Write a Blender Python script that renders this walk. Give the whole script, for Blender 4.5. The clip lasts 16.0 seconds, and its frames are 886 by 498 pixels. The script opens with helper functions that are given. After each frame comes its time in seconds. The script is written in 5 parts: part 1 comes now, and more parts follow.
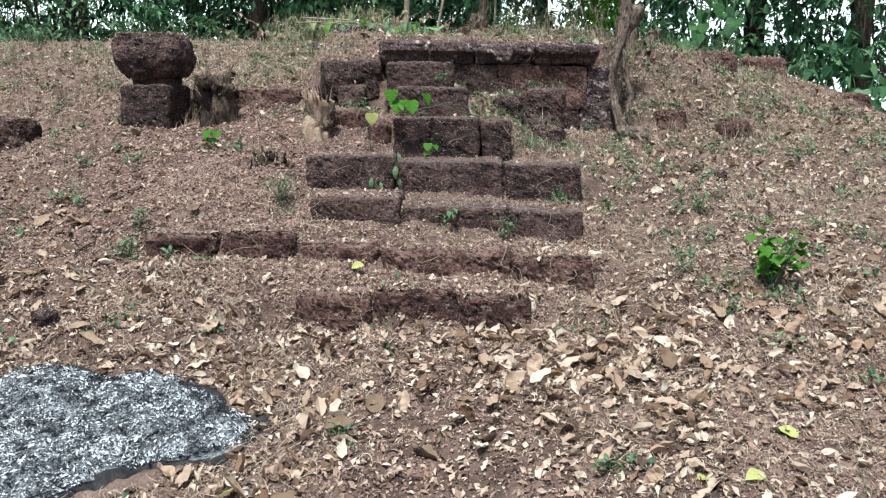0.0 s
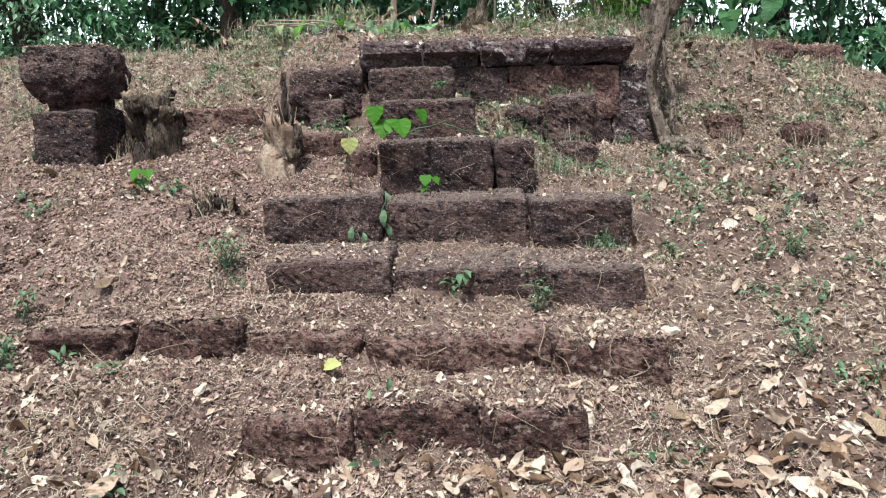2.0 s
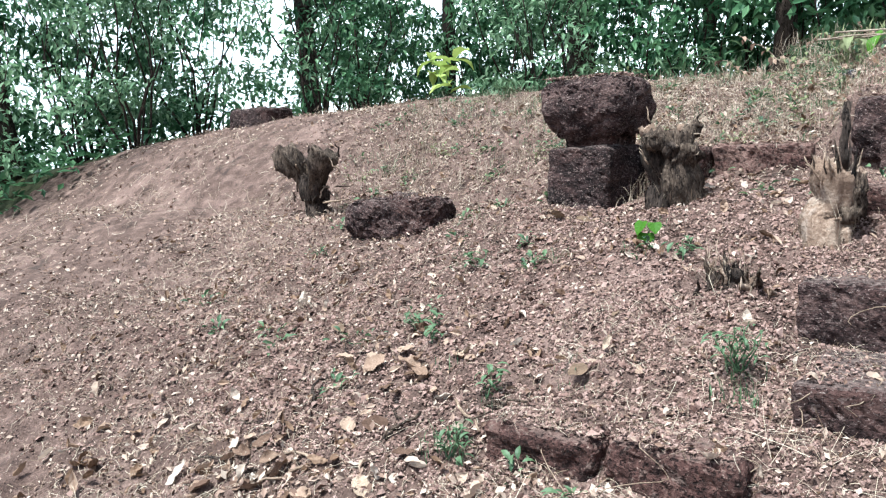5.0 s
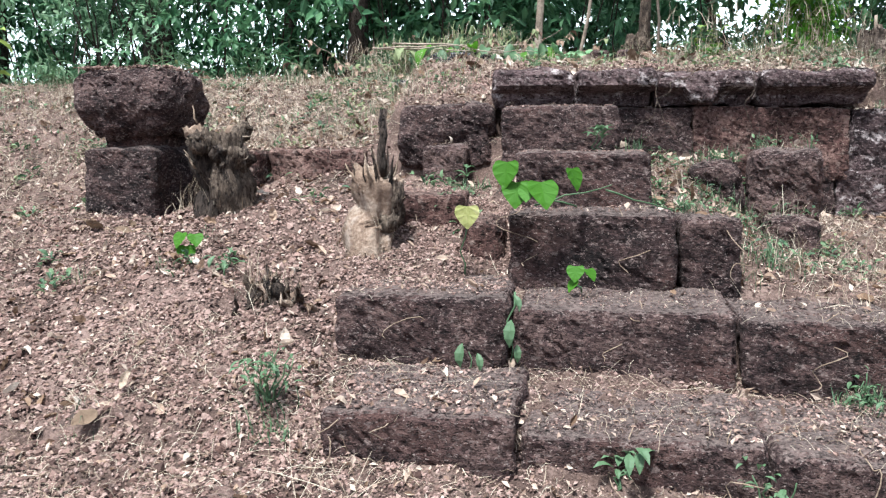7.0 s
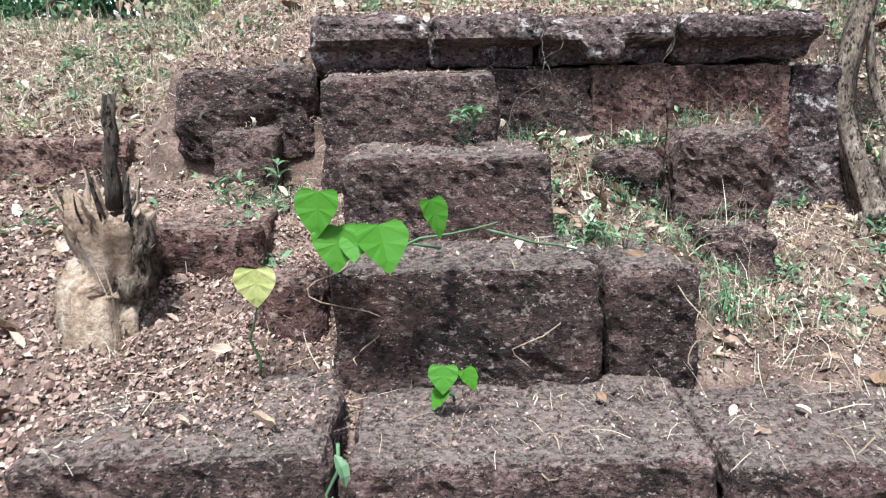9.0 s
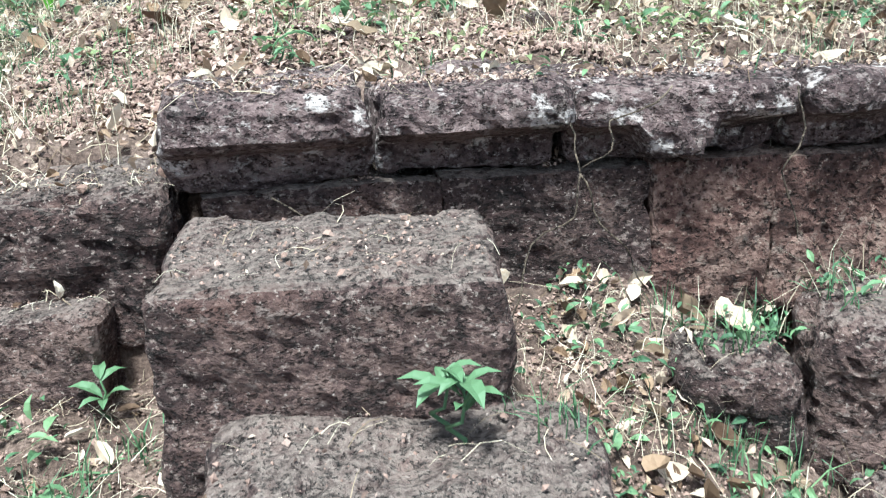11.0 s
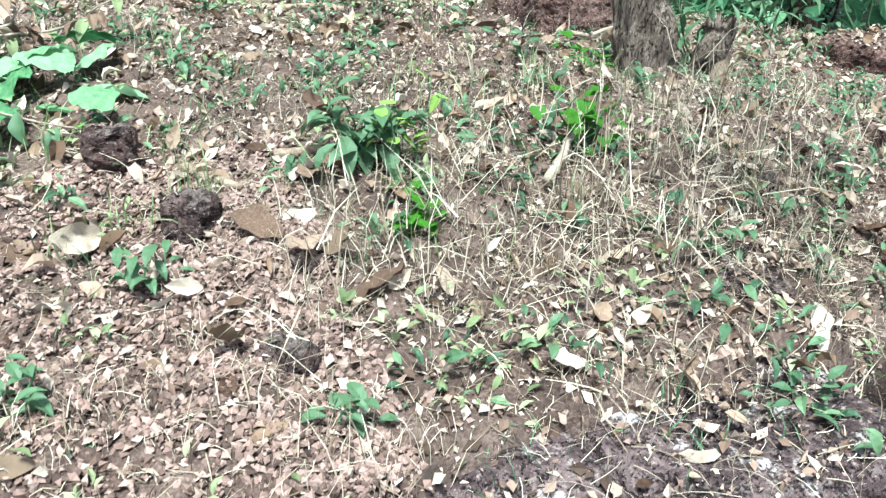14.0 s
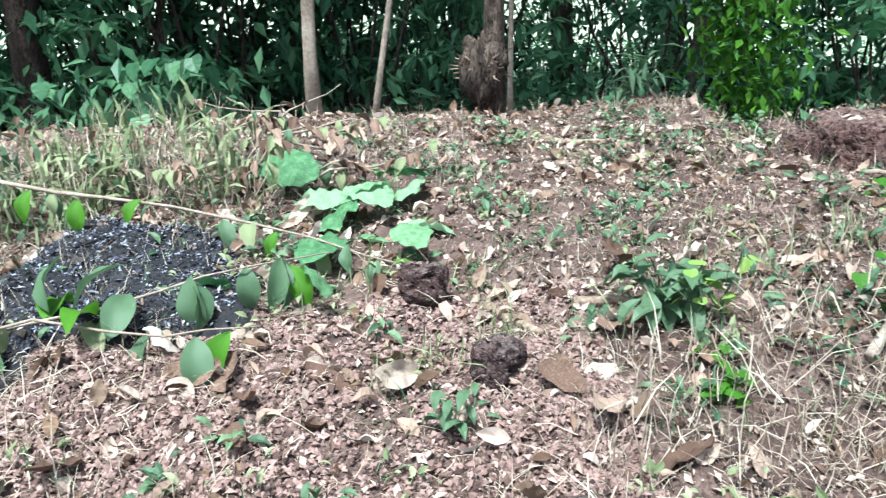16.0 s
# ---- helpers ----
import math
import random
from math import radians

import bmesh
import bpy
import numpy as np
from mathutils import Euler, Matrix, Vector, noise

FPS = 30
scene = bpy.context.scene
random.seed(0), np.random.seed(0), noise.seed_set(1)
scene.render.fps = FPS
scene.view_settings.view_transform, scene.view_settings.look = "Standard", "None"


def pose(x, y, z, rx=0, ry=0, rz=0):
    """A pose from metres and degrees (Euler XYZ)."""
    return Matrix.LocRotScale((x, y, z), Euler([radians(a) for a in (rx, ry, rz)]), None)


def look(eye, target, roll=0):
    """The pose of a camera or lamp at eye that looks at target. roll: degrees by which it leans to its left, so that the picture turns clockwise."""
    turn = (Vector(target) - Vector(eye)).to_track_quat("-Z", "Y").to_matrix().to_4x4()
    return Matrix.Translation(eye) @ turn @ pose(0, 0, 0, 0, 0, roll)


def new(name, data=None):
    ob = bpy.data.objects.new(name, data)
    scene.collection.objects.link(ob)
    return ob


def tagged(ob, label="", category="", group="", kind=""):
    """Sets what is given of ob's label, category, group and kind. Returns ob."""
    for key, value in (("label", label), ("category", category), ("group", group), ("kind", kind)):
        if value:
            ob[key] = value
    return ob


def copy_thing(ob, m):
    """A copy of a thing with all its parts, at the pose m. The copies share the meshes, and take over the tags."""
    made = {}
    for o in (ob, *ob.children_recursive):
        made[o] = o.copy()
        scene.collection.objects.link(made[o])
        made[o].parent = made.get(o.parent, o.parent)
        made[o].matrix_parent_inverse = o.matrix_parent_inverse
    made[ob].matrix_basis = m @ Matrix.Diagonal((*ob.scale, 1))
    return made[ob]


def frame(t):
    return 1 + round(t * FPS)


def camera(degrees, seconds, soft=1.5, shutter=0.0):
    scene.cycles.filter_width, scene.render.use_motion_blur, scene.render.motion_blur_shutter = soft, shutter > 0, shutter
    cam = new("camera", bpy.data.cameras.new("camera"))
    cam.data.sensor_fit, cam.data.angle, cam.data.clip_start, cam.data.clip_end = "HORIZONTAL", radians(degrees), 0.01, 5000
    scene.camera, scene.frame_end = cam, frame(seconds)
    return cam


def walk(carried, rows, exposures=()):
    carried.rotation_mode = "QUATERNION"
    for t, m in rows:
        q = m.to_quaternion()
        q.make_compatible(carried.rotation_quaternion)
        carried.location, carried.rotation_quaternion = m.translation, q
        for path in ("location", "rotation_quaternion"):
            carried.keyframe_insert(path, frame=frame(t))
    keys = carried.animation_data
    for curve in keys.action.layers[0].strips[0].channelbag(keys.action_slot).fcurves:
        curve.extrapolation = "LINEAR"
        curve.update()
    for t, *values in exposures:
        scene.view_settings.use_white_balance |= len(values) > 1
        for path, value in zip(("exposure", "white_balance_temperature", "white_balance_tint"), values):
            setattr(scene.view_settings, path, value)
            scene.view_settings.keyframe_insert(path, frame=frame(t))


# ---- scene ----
cam = camera(57.0, 16.0, soft=1.2, shutter=0.12)
METRES, EYE, TILT = 7.0, 1.5, -10.0
ROWS = [
    (0.0, 0.0, 0.0, 0.0, 0.0, 0.0, -0.0),
    (0.5, 0.0, 0.0384, 0.0065, -0.02, 0.35, 0.34),
    (1.0, -0.0069, 0.0894, 0.02, -0.02, 0.45, 0.96),
    (1.5, -0.0031, 0.1446, 0.0313, 0.03, 0.29, 2.17),
    (2.0, -0.0041, 0.1921, 0.0455, 0.0, 0.19, 2.39),
    (2.5, -0.0141, 0.2413, 0.0611, 0.4, 0.2, 2.19),
    (3.0, -0.0162, 0.2859, 0.07, 8.83, 0.74, 1.09),
    (3.5, -0.0198, 0.3053, 0.0765, 19.19, 1.41, -0.84),
    (6.0, -0.0333, 0.3273, 0.0834, 21.97, 2.34, -2.57),
    (6.5, -0.025, 0.3541, 0.0866, 14.18, 2.34, -1.48),
    (7.0, -0.0156, 0.3779, 0.092, 9.05, 2.33, -1.08),
    (7.5, -0.0146, 0.4097, 0.0961, 5.15, 1.82, 0.06),
    (8.0, -0.0182, 0.4533, 0.1102, 2.51, 1.13, 0.45),
    (10.5, -0.0092, 0.6898, 0.2092, -3.13, -8.63, 2.75),
    (11.0, -0.0093, 0.7215, 0.2304, -3.17, -8.61, 2.65),
    (11.5, -0.0055, 0.7436, 0.2501, -3.06, -8.26, 2.64),
    (12.0, 0.0087, 0.7728, 0.275, -2.84, -10.7, 2.65),
    (12.5, 0.0103, 0.7923, 0.2909, -2.7, -13.11, 2.18),
    (13.0, 0.0059, 0.813, 0.3196, -6.85, -15.74, 2.93),
    (13.5, 0.0088, 0.828, 0.3294, -14.57, -17.4, 3.09),
    (14.0, 0.019, 0.842, 0.3538, -20.51, -18.47, 3.31),
    (14.5, 0.0238, 0.8431, 0.3683, -23.53, -17.98, 4.13),
    (15.0, 0.018, 0.8434, 0.3722, -24.05, -13.75, 4.67),
    (15.5, 0.0089, 0.8443, 0.3725, -14.11, -11.65, 4.77),
    (16.0, 0.0019, 0.8446, 0.3725, -2.86, -10.41, 3.29),
]
path = [(t, pose(0, 0, EYE, TILT) @ pose(METRES * x, METRES * y, METRES * z, 90 + pitch, roll, yaw)) for t, x, y, z, yaw, pitch, roll in ROWS]
# the ends of the unseen stretches, and the turn to the left between them
path += [
    (3.7, look((-0.138, 2.235, 1.655), (-0.934, 4.051, 1.390), -3.6)),
    (4.2, look((-0.165, 2.270, 1.664), (-1.230, 3.955, 1.412), -3.0)),
    (4.75, look((-0.192, 2.295, 1.671), (-1.390, 3.890, 1.425), -2.3)),
    (5.3, look((-0.222, 2.310, 1.677), (-1.370, 3.945, 1.440), -1.7)),
    (5.8, look((-0.243, 2.325, 1.680), (-1.161, 4.087, 1.448), -1.2)),
    (8.2, look((-0.120, 3.385, 1.715), (-0.195, 5.359, 1.395), -1.3)),
    (9.2, look((-0.105, 4.090, 1.870), (-0.070, 6.045, 1.410), -1.6)),
    (10.3, look((-0.078, 4.895, 2.061), (0.015, 6.800, 1.450), -2.0)),
]
EXPOSURES = [(0.0, 1.02, 5820, 0), (2.0, 1.17, 5850, 0), (3.5, 1.39, 5680, 0), (6.0, 1.44, 5600, 3), (8.0, 1.52, 5700, 3), (10.5, 1.92, 5320, -10), (13.0, 1.88, 5350, -10), (15.0, 1.7, 5280, -6), (16.0, 1.66, 5300, 0)]
walk(cam, sorted(path, key=lambda row: row[0]), EXPOSURES)

# ---- light ----
SUN_UP, SUN_ROUND = radians(69), radians(203)
world = bpy.data.worlds.new("overcast_sky")
scene.world = world
world.use_nodes = True
wt = world.node_tree
sky = wt.nodes.new("ShaderNodeTexSky")
sky.sky_type, sky.sun_disc, sky.sun_elevation, sky.sun_rotation = "NISHITA", False, SUN_UP, SUN_ROUND
sky.dust_density, sky.ozone_density, sky.air_density = 3.0, 0.6, 1.0
veil = wt.nodes.new("ShaderNodeHueSaturation")
veil.inputs["Saturation"].default_value = 0.5
wt.links.new(sky.outputs[0], veil.inputs["Color"])
wt.links.new(veil.outputs[0], wt.nodes["Background"].inputs[0])
wt.nodes["Background"].inputs[1].default_value = 0.088
sun_light = bpy.data.lights.new("sun", "SUN")
sun_light.energy, sun_light.angle, sun_light.color = 3.9, radians(10), (1.0, 0.95, 0.87)
sun = new("sun", sun_light)
sun_way = Vector((math.sin(SUN_ROUND) * math.cos(SUN_UP), math.cos(SUN_ROUND) * math.cos(SUN_UP), math.sin(SUN_UP)))
sun.matrix_world = look(sun_way * 40, (0, 0, 0))
rng = np.random.default_rng(7)


# ---- materials ----
def material(name, colours, scale=8.0, fine=60.0, rough=0.9, bump=0.4, bump_scale=90.0, island=0.0, per_object=0.0, glow=0.0, spec=0.25, patches=None, pits=0.0, grain=(1.0, 1.0, 1.12), pale_top=None):
    """Two scales of noise through a colour ramp, with random shifts by island or by object, patches of a second colour and fine relief."""
    m = bpy.data.materials.new(name)
    m.use_nodes = True
    t, p = m.node_tree, m.node_tree.nodes["Principled BSDF"]
    add, link = t.nodes.new, t.links.new

    def math_node(op, a, b):
        n = add("ShaderNodeMath")
        n.operation = op
        for i, v in enumerate((a, b)):
            if isinstance(v, (int, float)):
                n.inputs[i].default_value = v
            else:
                link(v, n.inputs[i])
        return n.outputs[0]

    where = add("ShaderNodeTexCoord").outputs["Object"]
    if pits:
        layers = add("ShaderNodeMapping")
        layers.inputs["Scale"].default_value = grain
        link(where, layers.inputs["Vector"])
        link(math_node("MULTIPLY", add("ShaderNodeObjectInfo").outputs["Random"], 41.0), layers.inputs["Location"])
        where = layers.outputs[0]

    def noise_node(s, detail=4.0, roughness=0.6):
        n = add("ShaderNodeTexNoise")
        n.inputs["Scale"].default_value, n.inputs["Detail"].default_value, n.inputs["Roughness"].default_value = s, detail, roughness
        link(where, n.inputs["Vector"])
        return n.outputs["Fac"]

    big, small = noise_node(scale), noise_node(fine, 6.0, 0.7)
    fac = math_node("ADD", math_node("MULTIPLY", big, 0.5), math_node("MULTIPLY", small, 0.5))
    if island:
        r = add("ShaderNodeNewGeometry").outputs["Random Per Island"]
        fac = math_node("ADD", math_node("MULTIPLY", fac, 1 - island), math_node("MULTIPLY", r, island))
    if per_object:
        r = add("ShaderNodeObjectInfo").outputs["Random"]
        fac = math_node("ADD", fac, math_node("MULTIPLY", math_node("SUBTRACT", r, 0.5), per_object))
    ramp = add("ShaderNodeValToRGB")
    lo, hi = ((0.36, 0.64) if pits else (0.33, 0.67)) if not island else (0.08, 0.92)
    while len(ramp.color_ramp.elements) < len(colours):
        ramp.color_ramp.elements.new(0.5)
    for i, c in enumerate(colours):
        e = ramp.color_ramp.elements[i]
        e.position, e.color = lo + (hi - lo) * i / (len(colours) - 1), (*c, 1)
    link(fac, ramp.inputs[0])
    colour = ramp.outputs[0]
    for c, s, edge, width in patches or ():
        k = add("ShaderNodeMapRange")
        k.inputs[1].default_value, k.inputs[2].default_value = edge, edge + width
        link(math_node("ADD", math_node("MULTIPLY", noise_node(s, 5.0, 0.65), 0.8), math_node("MULTIPLY", small, 0.2)), k.inputs[0])
        mix = add("ShaderNodeMix")
        mix.data_type = "RGBA"
        link(k.outputs[0], mix.inputs[0])
        link(colour, mix.inputs[6])
        mix.inputs[7].default_value = (*c, 1)
        colour = mix.outputs[2]
    height = noise_node(bump_scale, 5.0, 0.7)
    if pits:
        hole = add("ShaderNodeMapRange")
        hole.inputs[1].default_value, hole.inputs[2].default_value = 0.39, 0.46
        link(math_node("ADD", math_node("MULTIPLY", noise_node(pits, 2.0, 0.5), 0.5), math_node("MULTIPLY", noise_node(pits * 2.7, 2.0, 0.5), 0.5)), hole.inputs[0])
        height = math_node("ADD", height, math_node("MULTIPLY", hole.outputs[0], 1.1))
        dark = add("ShaderNodeMix")
        dark.data_type, dark.blend_type = "RGBA", "MULTIPLY"
        inv = math_node("SUBTRACT", 1.0, hole.outputs[0])
        link(math_node("MULTIPLY", inv, 0.9), dark.inputs[0])
        link(colour, dark.inputs[6])
        dark.inputs[7].default_value = (0.18, 0.14, 0.14, 1)
        colour = dark.outputs[2]
    # Paler colour mixed in where faces point up, broken up by fine noise.
    if pale_top:
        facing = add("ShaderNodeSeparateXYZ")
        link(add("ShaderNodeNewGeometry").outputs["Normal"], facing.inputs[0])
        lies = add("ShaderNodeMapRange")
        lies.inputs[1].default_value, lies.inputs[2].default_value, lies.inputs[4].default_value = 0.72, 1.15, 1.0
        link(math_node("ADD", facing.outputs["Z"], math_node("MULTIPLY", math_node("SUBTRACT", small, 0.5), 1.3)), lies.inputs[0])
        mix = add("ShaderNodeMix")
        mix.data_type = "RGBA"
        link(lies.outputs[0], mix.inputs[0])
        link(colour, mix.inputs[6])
        mix.inputs[7].default_value = (*pale_top, 1)
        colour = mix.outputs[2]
    link(colour, p.inputs["Base Color"])
    p.inputs["Roughness"].default_value, p.inputs["Specular IOR Level"].default_value = rough, spec
    if bump:
        b = add("ShaderNodeBump")
        b.inputs["Strength"].default_value, b.inputs["Distance"].default_value = bump, 0.02 if pits else 0.012
        link(height, b.inputs["Height"])
        link(b.outputs[0], p.inputs["Normal"])
    if glow:
        tr = add("ShaderNodeBsdfTranslucent")
        link(colour, tr.inputs[0])
        mixer = add("ShaderNodeMixShader")
        mixer.inputs[0].default_value = glow
        link(p.outputs[0], mixer.inputs[1])
        link(tr.outputs[0], mixer.inputs[2])
        link(mixer.outputs[0], t.nodes["Material Output"].inputs[0])
    return m


SOIL = material("laterite_soil", [(0.026, 0.016, 0.013), (0.105, 0.067, 0.055), (0.26, 0.18, 0.152)], 9, 110, 0.95, 1.0, 120,
                patches=[((0.22, 0.148, 0.126), 1.1, 0.54, 0.1), ((0.055, 0.038, 0.032), 6.0, 0.57, 0.06)])
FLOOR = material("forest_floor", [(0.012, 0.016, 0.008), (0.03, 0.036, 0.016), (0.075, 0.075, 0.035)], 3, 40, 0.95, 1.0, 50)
FIELD = material("open_field", [(0.12, 0.15, 0.08), (0.3, 0.32, 0.22), (0.55, 0.56, 0.46)], 0.9, 6, 0.95, 0.5, 20)
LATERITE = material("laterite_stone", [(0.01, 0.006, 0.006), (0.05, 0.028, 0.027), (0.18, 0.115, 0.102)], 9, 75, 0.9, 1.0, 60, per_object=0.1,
                    patches=[((0.085, 0.045, 0.039), 3.0, 0.52, 0.12), ((0.16, 0.115, 0.105), 34.0, 0.56, 0.04), ((0.29, 0.225, 0.205), 90.0, 0.588, 0.03)], pits=58, grain=(1.0, 1.0, 1.5), pale_top=(0.165, 0.125, 0.112))
LICHEN_STONE = material("lichened_laterite_stone", [(0.012, 0.007, 0.008), (0.08, 0.05, 0.051), (0.23, 0.16, 0.155)], 7, 60, 0.9, 1.0, 55, per_object=0.1,
                        patches=[((0.16, 0.12, 0.115), 30.0, 0.555, 0.04), ((0.27, 0.21, 0.2), 80.0, 0.588, 0.03), ((0.44, 0.37, 0.36), 11.0, 0.555, 0.06)], pits=58, grain=(1.0, 1.0, 1.3))
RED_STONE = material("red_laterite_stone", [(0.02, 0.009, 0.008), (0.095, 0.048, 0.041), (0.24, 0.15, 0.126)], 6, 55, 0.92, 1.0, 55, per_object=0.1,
                     patches=[((0.2, 0.14, 0.12), 20.0, 0.56, 0.06), ((0.27, 0.19, 0.16), 70.0, 0.59, 0.04)], pits=45, pale_top=(0.19, 0.13, 0.11))
BARK = material("grey_brown_bark", [(0.02, 0.014, 0.011), (0.085, 0.06, 0.045), (0.25, 0.19, 0.145)], 14, 90, 0.9, 1.0, 70, pits=42, grain=(1.5, 1.5, 0.45))
GREY_BARK = material("weathered_grey_bark", [(0.045, 0.032, 0.026), (0.15, 0.11, 0.088), (0.36, 0.285, 0.235)], 14, 80, 0.9, 1.0, 60, pits=36, grain=(1.4, 1.4, 0.55))
DARK_BARK = material("dark_bark", [(0.015, 0.011, 0.009), (0.045, 0.032, 0.026), (0.12, 0.088, 0.07)], 9, 60, 0.92, 1.0, 50, pits=30, grain=(1.5, 1.5, 0.5))
STUB_BARK = material("pale_flaking_bark", [(0.07, 0.042, 0.03), (0.22, 0.15, 0.11), (0.42, 0.33, 0.26)], 10, 70, 0.9, 1.0, 60, patches=[((0.32, 0.25, 0.205), 9.0, 0.54, 0.1)])
PALE_BARK = material("pale_bark", [(0.14, 0.105, 0.08), (0.28, 0.22, 0.17), (0.45, 0.38, 0.31)], 9, 60, 0.85, 0.8, 50)
CUT_WOOD = material("splintered_wood", [(0.1, 0.066, 0.046), (0.25, 0.18, 0.13), (0.42, 0.33, 0.25)], 20, 120, 0.8, 0.6, 120)
DRY_LEAF = material("dry_leaf", [(0.07, 0.038, 0.024), (0.2, 0.125, 0.08), (0.36, 0.255, 0.19), (0.44, 0.34, 0.27), (0.52, 0.435, 0.365)], 30, 120, 0.75, 0.3, 90, island=0.88, glow=0.15)
LEAF_BIT = material("dry_leaf_bit", [(0.05, 0.03, 0.022), (0.15, 0.093, 0.068), (0.27, 0.185, 0.145), (0.37, 0.28, 0.225), (0.47, 0.385, 0.315)], 30, 120, 0.8, 0.3, 90, island=0.88)
PALE_LEAF = material("pale_dry_leaf", [(0.17, 0.115, 0.078), (0.36, 0.26, 0.18), (0.42, 0.335, 0.268), (0.49, 0.415, 0.35)], 25, 110, 0.75, 0.4, 60, per_object=0.75, glow=0.15)
STRAW = material("dry_straw", [(0.1, 0.065, 0.042), (0.25, 0.19, 0.14), (0.36, 0.29, 0.22), (0.47, 0.405, 0.32)], 30, 120, 0.85, 0.0, 90, island=0.92)
PEBBLE = material("laterite_gravel", [(0.05, 0.03, 0.025), (0.17, 0.107, 0.09), (0.25, 0.16, 0.135), (0.33, 0.23, 0.2)], 30, 120, 0.95, 0.4, 200, island=0.88)
CLAY = material("dry_red_clay", [(0.04, 0.022, 0.018), (0.12, 0.07, 0.057), (0.2, 0.125, 0.105), (0.3, 0.205, 0.175)], 30, 120, 0.95, 0.6, 160, island=0.8)
BROWN_LEAF = material("brown_dry_leaf", [(0.1, 0.058, 0.04), (0.22, 0.142, 0.1), (0.36, 0.26, 0.195)], 25, 110, 0.75, 0.4, 60, per_object=0.5, glow=0.1)
GREEN = material("weed_leaf", [(0.034, 0.07, 0.036), (0.08, 0.14, 0.07), (0.16, 0.24, 0.12)], 30, 90, 0.55, 0.2, 60, island=0.8, glow=0.3, spec=0.4)
BRIGHT = material("young_green_leaf", [(0.035, 0.115, 0.009), (0.068, 0.185, 0.012), (0.13, 0.26, 0.022)], 20, 70, 0.6, 0.2, 60, island=0.6, glow=0.35, spec=0.25)
DEEP = material("forest_leaf", [(0.009, 0.028, 0.015), (0.04, 0.105, 0.05), (0.1, 0.21, 0.1), (0.2, 0.34, 0.17)], 2.2, 30, 0.45, 0.0, 60, island=0.5, glow=0.35, spec=0.25)
LIGHT = material("pale_shrub_leaf", [(0.035, 0.085, 0.045), (0.1, 0.2, 0.1), (0.2, 0.33, 0.18), (0.34, 0.46, 0.3)], 3, 40, 0.5, 0.0, 60, island=0.75, glow=0.35, spec=0.45)
MID = material("broad_plant_leaf", [(0.012, 0.042, 0.015), (0.036, 0.1, 0.034), (0.075, 0.165, 0.055)], 8, 50, 0.6, 0.2, 40, island=0.7, glow=0.3, spec=0.2)
SAPLING = material("yellow_green_leaf", [(0.16, 0.28, 0.05), (0.3, 0.42, 0.1), (0.5, 0.5, 0.2)], 12, 60, 0.55, 0.2, 60, island=0.7, glow=0.35)
WILTED = material("wilted_leaf", [(0.11, 0.14, 0.06), (0.22, 0.255, 0.125), (0.36, 0.375, 0.225)], 20, 70, 0.7, 0.3, 60, island=0.8, glow=0.3)
BROAD = material("cut_broad_leaf", [(0.06, 0.16, 0.06), (0.15, 0.29, 0.13), (0.28, 0.42, 0.24)], 9, 50, 0.6, 0.5, 30, per_object=0.5, glow=0.3, spec=0.4)
YELLOW = material("yellow_leaf", [(0.27, 0.29, 0.08), (0.4, 0.4, 0.15), (0.52, 0.49, 0.24)], 20, 70, 0.6, 0.2, 60, glow=0.3)
ASH = material("grey_ash", [(0.012, 0.013, 0.016), (0.12, 0.127, 0.142), (0.45, 0.47, 0.51)], 9, 70, 0.95, 1.0, 80)
FLAKE = material("ash_flake", [(0.01, 0.011, 0.015), (0.065, 0.07, 0.082), (0.5, 0.515, 0.55), (0.85, 0.87, 0.9)], 20, 90, 0.95, 0.3, 90, island=0.85, patches=[((0.02, 0.021, 0.026), 7.0, 0.5, 0.06)])
CHAR = material("charred_wood", [(0.006, 0.006, 0.007), (0.018, 0.017, 0.019), (0.05, 0.047, 0.047)], 20, 90, 0.85, 0.6, 90)
CHAR_FLAKE = material("charred_flake", [(0.006, 0.006, 0.01), (0.022, 0.022, 0.032), (0.07, 0.07, 0.095), (0.32, 0.33, 0.37)], 20, 90, 0.9, 0.3, 90, island=0.88)


# ---- shaping ----
def lattice(ix, iy, seed):
    h = np.sin(ix * 127.1 + iy * 311.7 + seed * 74.7) * 43758.5453
    return h - np.floor(h)


def soft_noise(x, y, scale, seed=0):
    """Value noise in the plane, -1 to 1."""
    x, y = np.asarray(x, float) * scale, np.asarray(y, float) * scale
    ix, iy = np.floor(x), np.floor(y)
    u, v = x - ix, y - iy
    u, v = u * u * (3 - 2 * u), v * v * (3 - 2 * v)
    a, b, c, d = lattice(ix, iy, seed), lattice(ix + 1, iy, seed), lattice(ix, iy + 1, seed), lattice(ix + 1, iy + 1, seed)
    return 2 * (a * (1 - u) * (1 - v) + b * u * (1 - v) + c * (1 - u) * v + d * u * v) - 1


def step(a, b, x):
    u = np.clip((x - a) / (b - a), 0, 1)
    return u * u * (3 - 2 * u)


